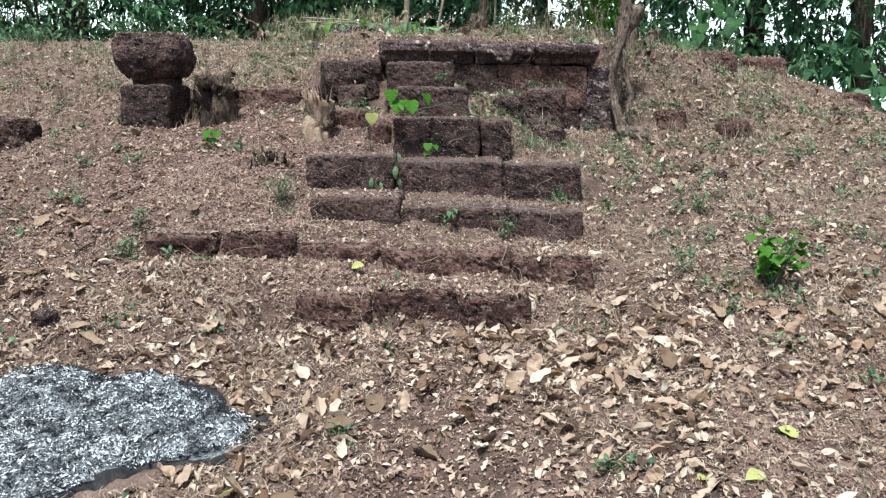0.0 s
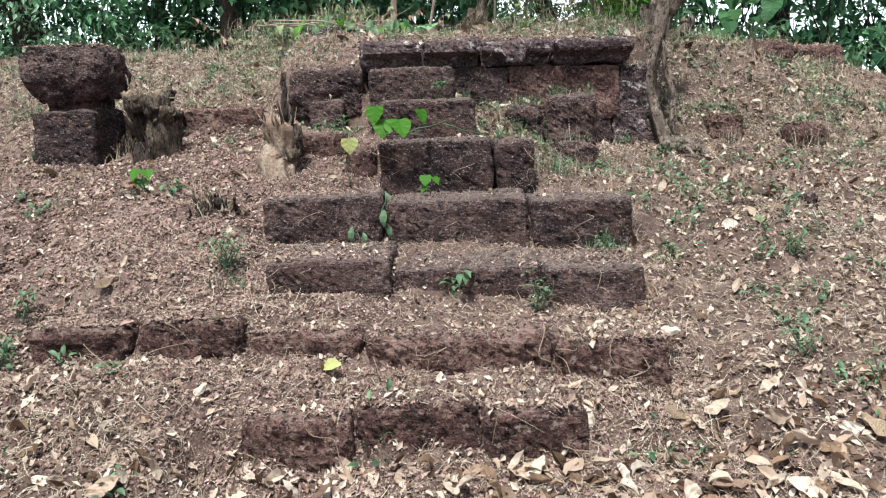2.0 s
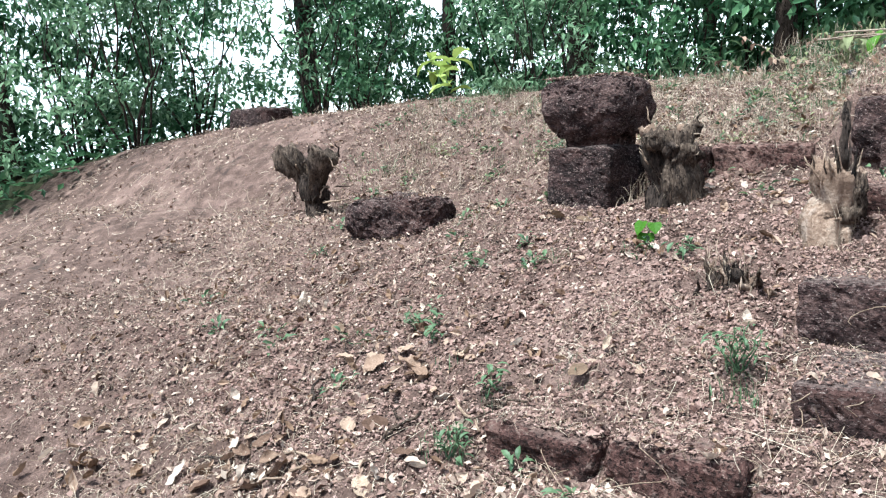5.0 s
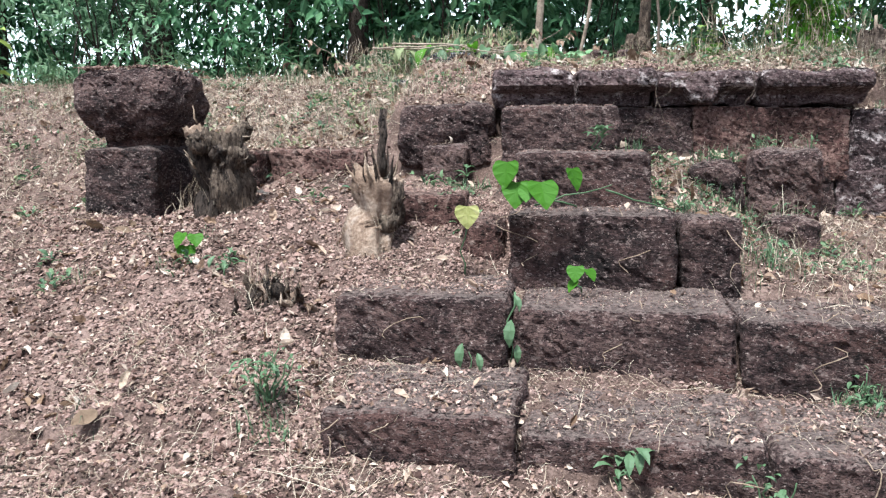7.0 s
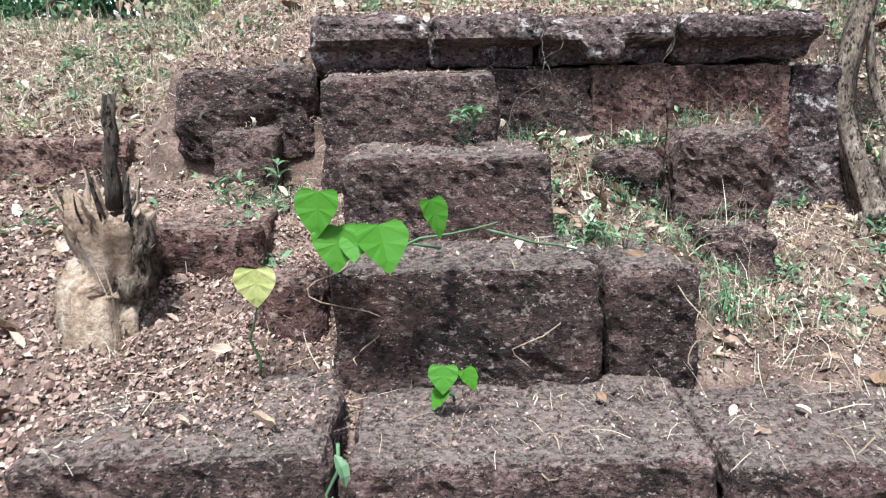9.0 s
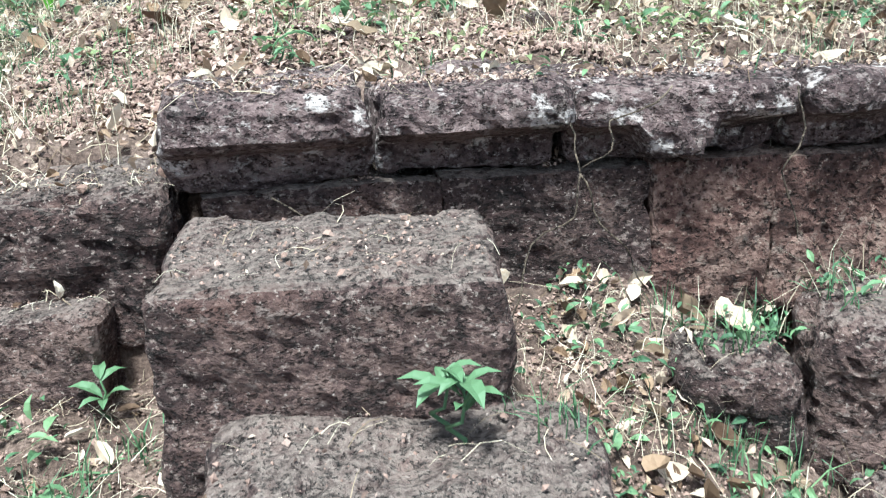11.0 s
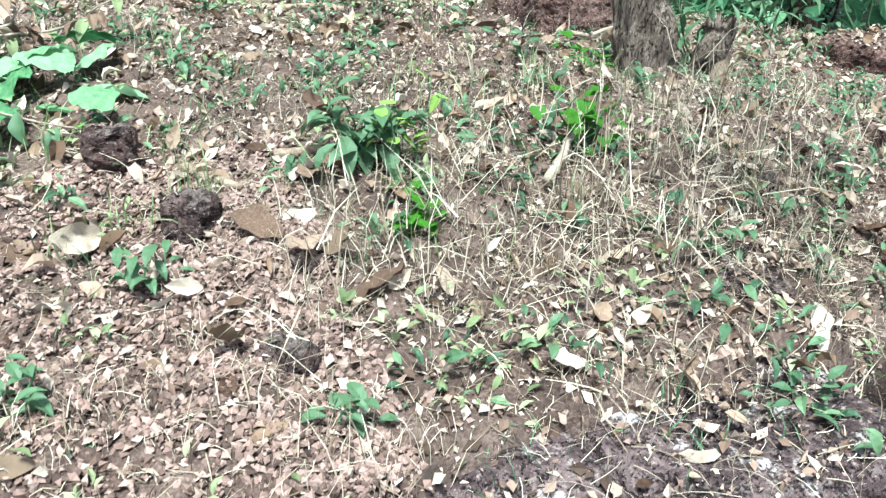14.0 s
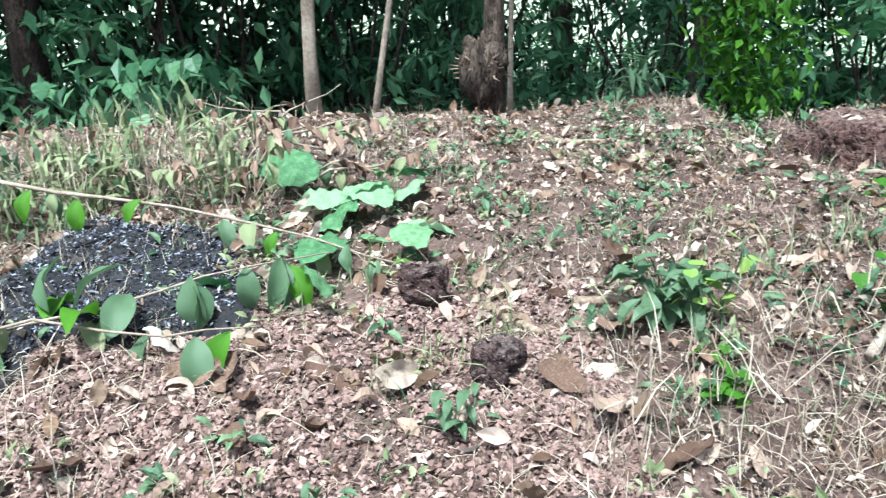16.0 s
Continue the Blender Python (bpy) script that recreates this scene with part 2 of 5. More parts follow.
def ground(x, y):
    """The height of the mound's surface, without its fine relief."""
    x, y = np.asarray(x, float), np.asarray(y, float)
    left = np.interp(y, (-6, 0, 2, 3.1, 3.6, 4.2, 4.8, 5.5, 6.15, 6.72, 6.98, 7.4, 8.1, 9.5, 10.6, 13, 20), (-0.15, 0.0, 0.14, 0.27, 0.37, 0.62, 0.88, 1.19, 1.38, 1.46, 1.62, 1.8, 2.02, 2.18, 2.19, 1.5, 1.0))
    left = left - (0.1 * step(-1.5, -2.3, x) + 0.12 * step(-2.6, -3.6, x)) * step(4.6, 5.4, y) * (1 - step(6.6, 7.8, y))
    right = np.interp(y, (-6, 0, 2, 3.1, 3.6, 4.4, 5.2, 5.8, 6.5, 6.95, 7.65, 8.2, 9.5, 10.4, 13, 20), (-0.15, 0.0, 0.14, 0.29, 0.38, 0.62, 0.82, 0.98, 1.17, 1.26, 1.96, 2.05, 2.0, 1.95, 1.3, 0.8))
    bank = np.interp(y, (-6, 0, 2, 3.1, 3.6, 4.4, 5.2, 5.8, 6.5, 7.0, 8.6, 9.4, 10.4, 13, 20), (-0.15, 0.0, 0.14, 0.29, 0.38, 0.62, 0.8, 0.95, 1.15, 1.27, 1.82, 1.93, 1.85, 1.1, 0.7))
    steps = np.interp(y, (-6, 0, 2, 3.1, 3.9, 4.03, 4.13, 4.25, 4.4, 4.5, 4.6, 4.73, 4.87, 5.25, 5.32, 5.63, 5.7, 5.93, 6.0, 6.28, 6.35, 6.7),
                      (-0.15, 0.0, 0.14, 0.27, 0.36, 0.37, 0.49, 0.56, 0.58, 0.655, 0.73, 0.76, 0.85, 0.925, 0.99, 1.165, 1.22, 1.4, 1.45, 1.6, 1.64, 1.66))
    steps = steps - 0.06 * np.clip(x, -0.95, 1.0) * step(4.1, 4.3, y) * (1 - step(5.3, 5.6, y))
    nook = np.interp(y, (5.2, 5.65, 5.8, 6.1, 6.5, 6.9), (0.92, 1.13, 1.18, 1.34, 1.5, 1.57))
    top = np.interp(y, (6.8, 7.1, 7.4, 7.7, 8.1, 9.0, 10.3, 10.9, 13, 20), (1.99, 2.0, 2.05, 2.1, 2.17, 2.22, 2.25, 2.14, 1.5, 1.0))
    front = 6.96 + 0.12 * x
    core = np.where(y > 5.5, steps * (1 - step(0.05, 0.14, x)) + nook * step(0.05, 0.14, x), steps)
    core = core + step(0.32, 0.9, x) * step(5.65, 6.4, y) * -0.29
    top = top - 0.14 * step(-0.46, -0.56, x) * (1 - step(7.1, 8.0, y))
    core = core * (1 - step(front, front + 0.12, y)) + top * step(front, front + 0.12, y)
    side = right * (1 - step(2.0, 3.4, x)) + bank * step(2.0, 3.4, x)
    edge = np.interp(y, (4.2, 4.34, 4.72, 4.86, 5.2, 5.6, 5.9, 6.2, 6.72, 6.8, 7.2), (-0.95, -1.74, -1.74, -0.9, -0.92, -0.5, -0.36, -0.36, -0.44, -1.05, -1.1))
    z = left + (core - left) * step(edge - 0.08, edge + 0.06, x)
    out = np.interp(y, (4.0, 5.4, 6.4, 7.0, 7.4), (0.92, 0.98, 1.1, 1.32, 1.5))
    z = z + (side - z) * step(out - 0.06, out + 0.2, x)
    fall = step(3.2, 6.0, x) * step(5.5, 7.0, y) * 0.55 + step(6.0, 14.0, -x) * 0.35
    z = z - fall * np.clip(z - 0.3, 0, None)
    far = step(14, 40, np.hypot(x, y - 5))
    z = z * (1 - far) + 0.1 * far
    return z + 0.035 * soft_noise(x, y, 1.1, 1) + 0.018 * soft_noise(x, y, 3.7, 2)


def relief(x, y):
    return 0.014 * soft_noise(x, y, 11, 3) + 0.015 * soft_noise(x, y, 23, 4)


def lay(x, y):
    return float(ground(x, y) + relief(x, y))


def mesh_of(name, verts, faces, mat, smooth=False):
    """A mesh from arrays of vertices and of faces with equal numbers of corners."""
    verts, faces = np.asarray(verts, np.float32), np.asarray(faces, np.int32)
    me = bpy.data.meshes.new(name)
    n, k = faces.shape
    me.vertices.add(len(verts))
    me.vertices.foreach_set("co", verts.ravel())
    me.loops.add(n * k)
    me.loops.foreach_set("vertex_index", faces.ravel())
    me.polygons.add(n)
    me.polygons.foreach_set("loop_start", np.arange(0, n * k, k, dtype=np.int32))
    me.polygons.foreach_set("use_smooth", np.full(n, smooth))
    me.update(calc_edges=True)
    me.materials.append(mat)
    return me


def under(ob, parent):
    ob.parent = parent
    return ob


def turns(yaw, tilt, roll):
    """Rotation matrices: roll about y, tilt about x, then yaw about z."""
    cz, sz, cx, sx, cy, sy = np.cos(yaw), np.sin(yaw), np.cos(tilt), np.sin(tilt), np.cos(roll), np.sin(roll)
    o, l = np.zeros_like(cz), np.ones_like(cz)
    rz = np.stack([np.stack([cz, -sz, o], -1), np.stack([sz, cz, o], -1), np.stack([o, o, l], -1)], -2)
    rx = np.stack([np.stack([l, o, o], -1), np.stack([o, cx, -sx], -1), np.stack([o, sx, cx], -1)], -2)
    ry = np.stack([np.stack([cy, o, sy], -1), np.stack([o, l, o], -1), np.stack([-sy, o, cy], -1)], -2)
    return rz @ rx @ ry


def strewn(name, shape, places, rot, scale, mat):
    """One mesh of many copies of a shape."""
    tv, tf = np.asarray(shape[0], float), np.asarray(shape[1])
    n = len(places)
    scale = np.asarray(scale, float)
    scale = scale[:, None] if scale.ndim == 1 else scale
    v = np.einsum("nij,nkj->nki", rot, tv[None] * scale[:, None, :]) + np.asarray(places)[:, None, :]
    f = tf[None] + (np.arange(n) * len(tv))[:, None, None]
    return mesh_of(name, v.reshape(-1, 3), f.reshape(-1, tf.shape[1]), mat)


def on_ground(x, y, rot):
    """Leans rotations to the slope under them."""
    e = 0.05
    gx, gy = (ground(x + e, y) - ground(x - e, y)) / (2 * e), (ground(x, y + e) - ground(x, y - e)) / (2 * e)
    gx, gy = np.clip(gx, -1, 1), np.clip(gy, -1, 1)
    n = np.stack([-gx, -gy, np.ones_like(gx)], -1)
    n /= np.linalg.norm(n, axis=1, keepdims=True)
    a = np.stack([np.ones_like(gx), np.zeros_like(gx), gx], -1)
    a /= np.linalg.norm(a, axis=1, keepdims=True)
    return np.stack([a, np.cross(n, a), n], -1) @ rot


def leaf_shape(width=0.5, curl=0.25, arch=0.15, fold=0.1):
    """A leaf one long along y, with a midrib, side veins' droop and a curl."""
    ys, ws = (0, 0.15, 0.4, 0.7, 1.0), (0.0, 0.6, 1.0, 0.75, 0.0)
    v, f = [], []
    for y, w in zip(ys, ws):
        z = arch * math.sin(math.pi * y) + curl * (y - 0.5) ** 2
        v += [(0, y, z - fold * w * 0.4)] if w == 0 else [(-w * width / 2, y, z + fold), (0, y, z - fold * 0.3), (w * width / 2, y, z + fold * (0.6 + y))]
    f += [(0, 2, 1), (0, 3, 2)]
    for i in (1, 4):
        f += [(i, i + 1, i + 4), (i, i + 4, i + 3), (i + 1, i + 2, i + 5), (i + 1, i + 5, i + 4)]
    f += [(7, 8, 10), (8, 9, 10)]
    return v, f


SMALL_LEAF = ([(0, 0, 0), (0, 0.5, -0.05), (0, 1, -0.12), (-0.22, 0.45, 0.05), (0.22, 0.45, 0.05)], [(0, 1, 3), (1, 2, 3), (0, 4, 1), (1, 4, 2)])
def heart_shape(n=14):
    """A broad rounded heart-shaped leaf, one long, with a folded midrib and a wavy rim."""
    v = [(0, 0.05, 0), (0, 0.4, -0.05), (0, 0.75, -0.1)]
    rim = []
    for k in range(n + 1):
        u = k / n
        w = 0.52 * math.sin(math.pi * u ** 0.6) ** 0.85
        y = 0.05 + 0.95 * u ** 1.15 - 0.3 * w * math.exp(-((u - 0.08) / 0.14) ** 2)
        rim.append((w, y, 0.1 * w - 0.16 * y * y + 0.012 * math.sin(u * 25)))
    f = []
    for side in (-1, 1):
        base = len(v)
        v += [(side * x, y, z) for x, y, z in rim]
        for k in range(n):
            hub = 0 if k < n * 0.4 else (1 if k < n * 0.75 else 2)
            f.append((hub, base + k, base + k + 1) if side < 0 else (hub, base + k + 1, base + k))
        f += [(0, 1, base + int(n * 0.4) + 1) if side > 0 else (1, 0, base + int(n * 0.4) + 1), (1, 2, base + int(n * 0.75) + 1) if side > 0 else (2, 1, base + int(n * 0.75) + 1)]
    return v, f


HEART_LEAF = heart_shape()
CRUMB = ([(0, 0, 0.02), (-0.3, 0.45, 0.1), (0, 1, -0.05), (0.28, 0.55, 0.12)], [(0, 2, 1), (0, 3, 2)])
BLADE = ([(-0.5, 0, 0), (0.5, 0, 0), (-0.4, 0.5, 0.12), (0.4, 0.5, 0.12), (0, 1, 0.0)], [(0, 1, 3), (0, 3, 2), (2, 3, 4)])


def bent_blade(bend):
    """A thin stalk that bends sideways and up; its width is the unit across."""
    ys = (0, 0.33, 0.66, 1)
    v = [(bend * 4 * (y - y * y) * 0.5 + side * 0.5 * (1 - 0.5 * y), y, 0.3 * (y - y * y)) for y in ys for side in (-1, 1)]
    f = [t for i in range(3) for t in ((2 * i, 2 * i + 1, 2 * i + 3), (2 * i, 2 * i + 3, 2 * i + 2))]
    return v, f


GRAIN = ([(1, 0.1, -0.15), (0.15, 0.75, -0.2), (-0.9, 0.3, -0.15), (-0.25, -0.7, -0.2), (0.1, 0.05, 0.5)], [(0, 1, 4), (1, 2, 4), (2, 3, 4), (3, 0, 4)])


CLOD = ([(1, 0.1, -0.2), (0.3, 0.8, -0.2), (-0.6, 0.6, -0.25), (-0.95, -0.2, -0.2), (-0.2, -0.85, -0.25), (0.7, -0.6, -0.2), (0.45, 0.3, 0.5), (-0.4, 0.25, 0.6), (0.05, -0.35, 0.45)],
        [(0, 1, 6), (1, 2, 7), (1, 7, 6), (2, 3, 7), (3, 4, 8), (3, 8, 7), (4, 5, 8), (5, 0, 6), (5, 6, 8), (6, 7, 8)])


def stone_mesh(name, size, mat, res=0.017, rounding=0.026, rough=0.0135, seed=0, shape=None):
    """A weathered block: a fine-meshed box with worn edges, dents and pits. Its origin is the middle of its base."""
    half = np.array(size) / 2
    n = np.maximum(np.round(np.array(size) / res).astype(int), 3)
    index, pts, faces = {}, [], []

    def vert(i, j, k):
        key = (i, j, k)
        if key not in index:
            index[key] = len(pts)
            pts.append(key)
        return index[key]

    for axis in range(3):
        a, b = (axis + 1) % 3, (axis + 2) % 3
        for side in (0, n[axis]):
            for i in range(n[a]):
                for j in range(n[b]):
                    quad = []
                    for di, dj in ((0, 0), (1, 0), (1, 1), (0, 1)):
                        key = [0, 0, 0]
                        key[axis], key[a], key[b] = side, i + di, j + dj
                        quad.append(vert(*key))
                    faces.append(quad if side else quad[::-1])
    p = np.array(pts, float) / n * 2 * half - half
    r = min(rounding, *(half * 0.95))
    q = np.clip(p, -(half - r), half - r)
    d = p - q
    length = np.linalg.norm(d, axis=1, keepdims=True)
    d = d / np.maximum(length, 1e-9)
    p = q + d * r
    if shape:
        p = shape(p, half)
    off = Vector((seed * 3.17, seed * 1.31, seed * 7.7))
    amount = np.empty(len(p))
    for i, c in enumerate(p):
        c = Vector(c) + off
        pit = noise.noise(c * 42.0)
        amount[i] = rough * (1.3 * noise.noise(c * 5.5) + 0.7 * noise.noise(c * 17.0)) - rough * 0.75 * max(0.0, pit - 0.15) / 0.5 + rough * 0.25 * noise.noise(c * 80.0)
    p = p + d * amount[:, None]
    p[:, 2] += half[2]
    return mesh_of(name, p, faces, mat)


def block(parent, x0, x1, y, z0, z1, depth=0.36, mat=None, name="laterite_block", yaw=0.0, tip=0.0, seed=None, buried=0.06, label="", **more):
    """A block whose front stands at y between x0 and x1, from z0 (sunk in the soil) to z1."""
    block.count += 1
    me = stone_mesh(name, (x1 - x0, depth, z1 - z0 + buried), mat or LATERITE, seed=seed or block.count, **more)
    ob = new(name, me)
    ob.matrix_world = pose((x0 + x1) / 2, y + depth / 2, z0 - buried, tip, 0, yaw)
    TOPS.append((x0 + 0.02, x1 - 0.02, y + 0.03, y + depth - 0.03, z1))
    if parent:
        under(ob, parent)
    if label:
        ob["label"] = label
    return ob


block.count, TOPS = 0, []


def thing(name, label, category, group="", at=(0, 0, 0)):
    return tagged(new(name), label, category, group)


def tube(name, points, radii, mat, sides=10, rough=0.0, seed=0):
    """A tapered round limb along points."""
    pts = [Vector(p) for p in points]
    v, f = [], []
    for i, c in enumerate(pts):
        way = (pts[min(i + 1, len(pts) - 1)] - pts[max(i - 1, 0)]).normalized()
        a = way.cross(Vector((0.31, 0.95, 0.1))).normalized()
        b = way.cross(a)
        for s in range(sides):
            w = 2 * math.pi * s / sides
            r = radii[i] * (1 + rough * noise.noise(Vector((math.cos(w) * 1.7 + seed, math.sin(w) * 1.7, i * 0.45 + seed))))
            v.append(c + (a * math.cos(w) + b * math.sin(w)) * r)
    for i in range(len(pts) - 1):
        for s in range(sides):
            t = (s + 1) % sides
            f.append((i * sides + s, i * sides + t, (i + 1) * sides + t, (i + 1) * sides + s))
    v += [pts[0], pts[-1]]
    tris = [(a, b, c) for q in f for a, b, c in ((q[0], q[1], q[2]), (q[0], q[2], q[3]))]
    for s in range(sides):
        t = (s + 1) % sides
        base = (len(pts) - 1) * sides
        tris += [(len(v) - 2, t, s), (len(v) - 1, base + s, base + t)]
    return mesh_of(name, np.array([tuple(c) for c in v]), tris, mat, smooth=True)


def bent(a, b, n=8, sway=0.05, seed=0):
    """Points from a to b with an uneven sway."""
    a, b = Vector(a), Vector(b)
    out = []
    for i in range(n):
        u = i / (n - 1)
        k = math.sin(math.pi * u)
        out.append(a.lerp(b, u) + Vector((noise.noise(Vector((u * 3, seed, 0.3))), noise.noise(Vector((u * 3, seed, 7.3))), 0.5 * noise.noise(Vector((u * 3, seed, 3.3))))) * sway * 2 * k)
    return out


# ---- the ground ----
def spread(lo, hi, fine):
    """Grid lines: fine between lo and hi, ever wider to 400 m beyond."""
    mid = np.arange(lo, hi, fine)
    reach = [fine]
    while sum(reach) < 400:
        reach.append(reach[-1] * 1.25)
    return np.concatenate([lo - np.cumsum(reach)[::-1], mid, mid[-1] + np.cumsum(reach)])


gx, gy = spread(-5.2, 4.6, 0.032), spread(1.6, 10.9, 0.032)
X, Y = np.meshgrid(gx, gy)
Z = ground(X, Y) + relief(X, Y) + 0.008 * soft_noise(X, Y, 35, 5)
at = np.arange(X.size).reshape(X.shape)
quads = np.stack([at[:-1, :-1], at[:-1, 1:], at[1:, 1:], at[1:, :-1]], -1).reshape(-1, 4)
sheet = mesh_of("ground", np.stack([X, Y, Z], -1).reshape(-1, 3), quads, SOIL, True)
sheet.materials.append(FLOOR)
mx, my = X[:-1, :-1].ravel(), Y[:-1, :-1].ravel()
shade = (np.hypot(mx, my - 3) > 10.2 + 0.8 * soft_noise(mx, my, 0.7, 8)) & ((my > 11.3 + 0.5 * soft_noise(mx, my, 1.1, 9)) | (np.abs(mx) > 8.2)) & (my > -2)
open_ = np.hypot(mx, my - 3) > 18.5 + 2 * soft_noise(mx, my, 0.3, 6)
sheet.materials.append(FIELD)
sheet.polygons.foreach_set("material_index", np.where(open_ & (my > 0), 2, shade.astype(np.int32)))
tagged(new("ground", sheet), "reddish-brown laterite soil mound with litter", "ground", kind="structure")

# ---- a glowing sheet for the bright sky beyond the wood ----
SKY_GLOW = bpy.data.materials.new("pale_sky_glow")
SKY_GLOW.use_nodes = True
shine = SKY_GLOW.node_tree.nodes["Principled BSDF"]
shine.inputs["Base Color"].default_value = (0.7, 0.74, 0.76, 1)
# Emission stands in for the white sky in the gaps between the trees.
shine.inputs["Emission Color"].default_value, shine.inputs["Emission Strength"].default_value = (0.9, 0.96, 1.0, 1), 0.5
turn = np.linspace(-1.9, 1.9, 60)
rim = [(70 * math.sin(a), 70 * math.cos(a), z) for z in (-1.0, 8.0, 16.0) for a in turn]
glow_ring = mesh_of("backdrop", rim, [(r * 60 + i, r * 60 + i + 1, (r + 1) * 60 + i + 1, (r + 1) * 60 + i) for r in range(2) for i in range(59)], SKY_GLOW, True)
tagged(new("backdrop", glow_ring), "pale glowing sheet added for the bright sky beyond the wood", "backdrop", kind="structure")

# ---- the flight of steps ----
GROUP = "steps of the ruined stair"
row = thing("stone_step", "lowest broken laterite step sunk in leaf litter", "stone step", GROUP)
block(row, -0.76, -0.36, 4.03, 0.33, 0.55, 0.42, RED_STONE, rounding=0.045, rough=0.02)
block(row, -0.355, 0.07, 4.06, 0.34, 0.565, 0.38, RED_STONE, rounding=0.045, rough=0.02, tip=-2)
block(row, 0.075, 0.44, 4.03, 0.3, 0.545, 0.4, RED_STONE, rounding=0.045, rough=0.02, yaw=2)
row = thing("stone_step", "long low red laterite step with straw on top", "stone step", GROUP)
block(row, -1.66, -1.23, 4.41, 0.6, 0.8, 0.36, RED_STONE, rounding=0.045, rough=0.02, yaw=-3)
block(row, -1.22, -0.82, 4.40, 0.58, 0.815, 0.38, RED_STONE, rounding=0.045, rough=0.02)
block(row, -0.805, -0.355, 4.42, 0.6, 0.745, 0.36, RED_STONE, rounding=0.045, rough=0.02)
block(row, -0.345, 0.385, 4.38, 0.54, 0.72, 0.4, RED_STONE, rounding=0.045, rough=0.02, yaw=-1)
block(row, 0.395, 0.84, 4.34, 0.5, 0.685, 0.44, RED_STONE, rounding=0.045, rough=0.02, yaw=-3)
row = thing("stone_step", "worn laterite step half buried in reddish soil", "stone step", GROUP)
block(row, -0.78, -0.25, 4.735, 0.75, 0.965, 0.5)
block(row, -0.24, 0.39, 4.77, 0.71, 0.908, 0.45)
block(row, 0.4, 0.83, 4.745, 0.68, 0.888, 0.5)
row = thing("stone_step", "high dark laterite step of three squared blocks", "stone step", GROUP)
block(row, -0.885, -0.315, 5.25, 0.92, 1.18, 0.42)
block(row, -0.285, 0.395, 5.27, 0.88, 1.145, 0.42, yaw=-1)
block(row, 0.405, 0.885, 5.27, 0.85, 1.12, 0.42, yaw=2)
row = thing("stone_step", "narrow dark laterite step with grassy edge", "stone step", GROUP)
block(row, -0.345, 0.25, 5.63, 1.13, 1.415, 0.36)
block(row, 0.262, 0.465, 5.66, 1.13, 1.395, 0.3, yaw=3)
row = thing("stone_step", "single squared laterite block step with pale worn top", "stone step", GROUP)
block(row, -0.34, 0.18, 5.93, 1.34, 1.625, 0.37)
row = thing("stone_step", "topmost laterite block step below the coping", "stone step", GROUP)
block(row, -0.435, 0.075, 6.28, 1.54, 1.82, 0.36)

# ---- the retaining wall and its coping ----
def lip(drop=0.0, at_x=0.0):
    """An overhanging upper lip along the front, with a lump hanging down if drop is given."""
    def shape(p, half):
        edge = -0.012 - drop * np.exp(-((p[:, 0] - at_x) / 0.07) ** 4)
        low = step(edge + 0.02, edge - 0.02, p[:, 2] + 0 * edge)
        front = step(-half[1] + 0.12, -half[1], p[:, 1])
        p = p.copy()
        p[:, 1] += low * front * 0.085
        p[:, 2] += (1 - low) * front * step(half[2] - 0.05, half[2], p[:, 2]) * -0.012
        return p
    return shape


wall = thing("stone_wall", "low ruined laterite retaining wall under a coping", "stone wall")
for x0, x1, z1, drop in ((-0.515, -0.135, 2.02, 0.0), (-0.125, 0.25, 2.015, 0.0), (0.26, 0.74, 2.005, 0.1), (0.75, 1.27, 2.0, 0.0)):
    mid = (x0 + x1) / 2
    block(wall, x0, x1, 6.76 + 0.12 * mid, 1.835, z1, 0.42, LICHEN_STONE, yaw=6.8, name="coping_slab", buried=0.0, rounding=0.03, rough=0.017, shape=lip(drop, -0.03), label="dark coping slab with pale lichen patches")
for x0, x1, z0, z1, mat in ((-0.47, 0.002, 1.6, 1.83, LATERITE), (0.0, 0.444, 1.5, 1.827, LATERITE), (0.442, 0.722, 1.5, 1.825, RED_STONE), (0.72, 1.192, 1.53, 1.815, RED_STONE), (1.19, 1.42, 1.53, 1.815, LICHEN_STONE), (0.9, 1.13, 1.2, 1.52, LATERITE), (1.137, 1.43, 1.2, 1.525, LICHEN_STONE)):
    block(wall, x0, x1, 6.818 + 0.12 * (x0 + x1) / 2, z0, z1, 0.3, mat, yaw=6.8, rounding=0.006)
wall = thing("stone_wall", "broken stub of laterite wall beside the steps", "stone wall")
block(wall, -0.97, -0.51, 6.72, 1.6, 1.855, 0.36, rounding=0.04, rough=0.02)
block(wall, -0.84, -0.62, 6.63, 1.46, 1.655, 0.2)
wall = thing("stone_wall", "low earthy laterite wall remnant on the slope", "stone wall")
block(wall, -1.68, -1.17, 6.78, 1.42, 1.64, 0.4, RED_STONE)
block(wall, -2.02, -1.69, 6.72, 1.44, 1.63, 0.4, RED_STONE, yaw=-4)

# ---- loose stones ----
def loose(label, x0, x1, y, z0, z1, depth, mat=None, **more):
    return tagged(block(None, x0, x1, y, z0, z1, depth, mat, name="loose_stone", **more), label, "stone")


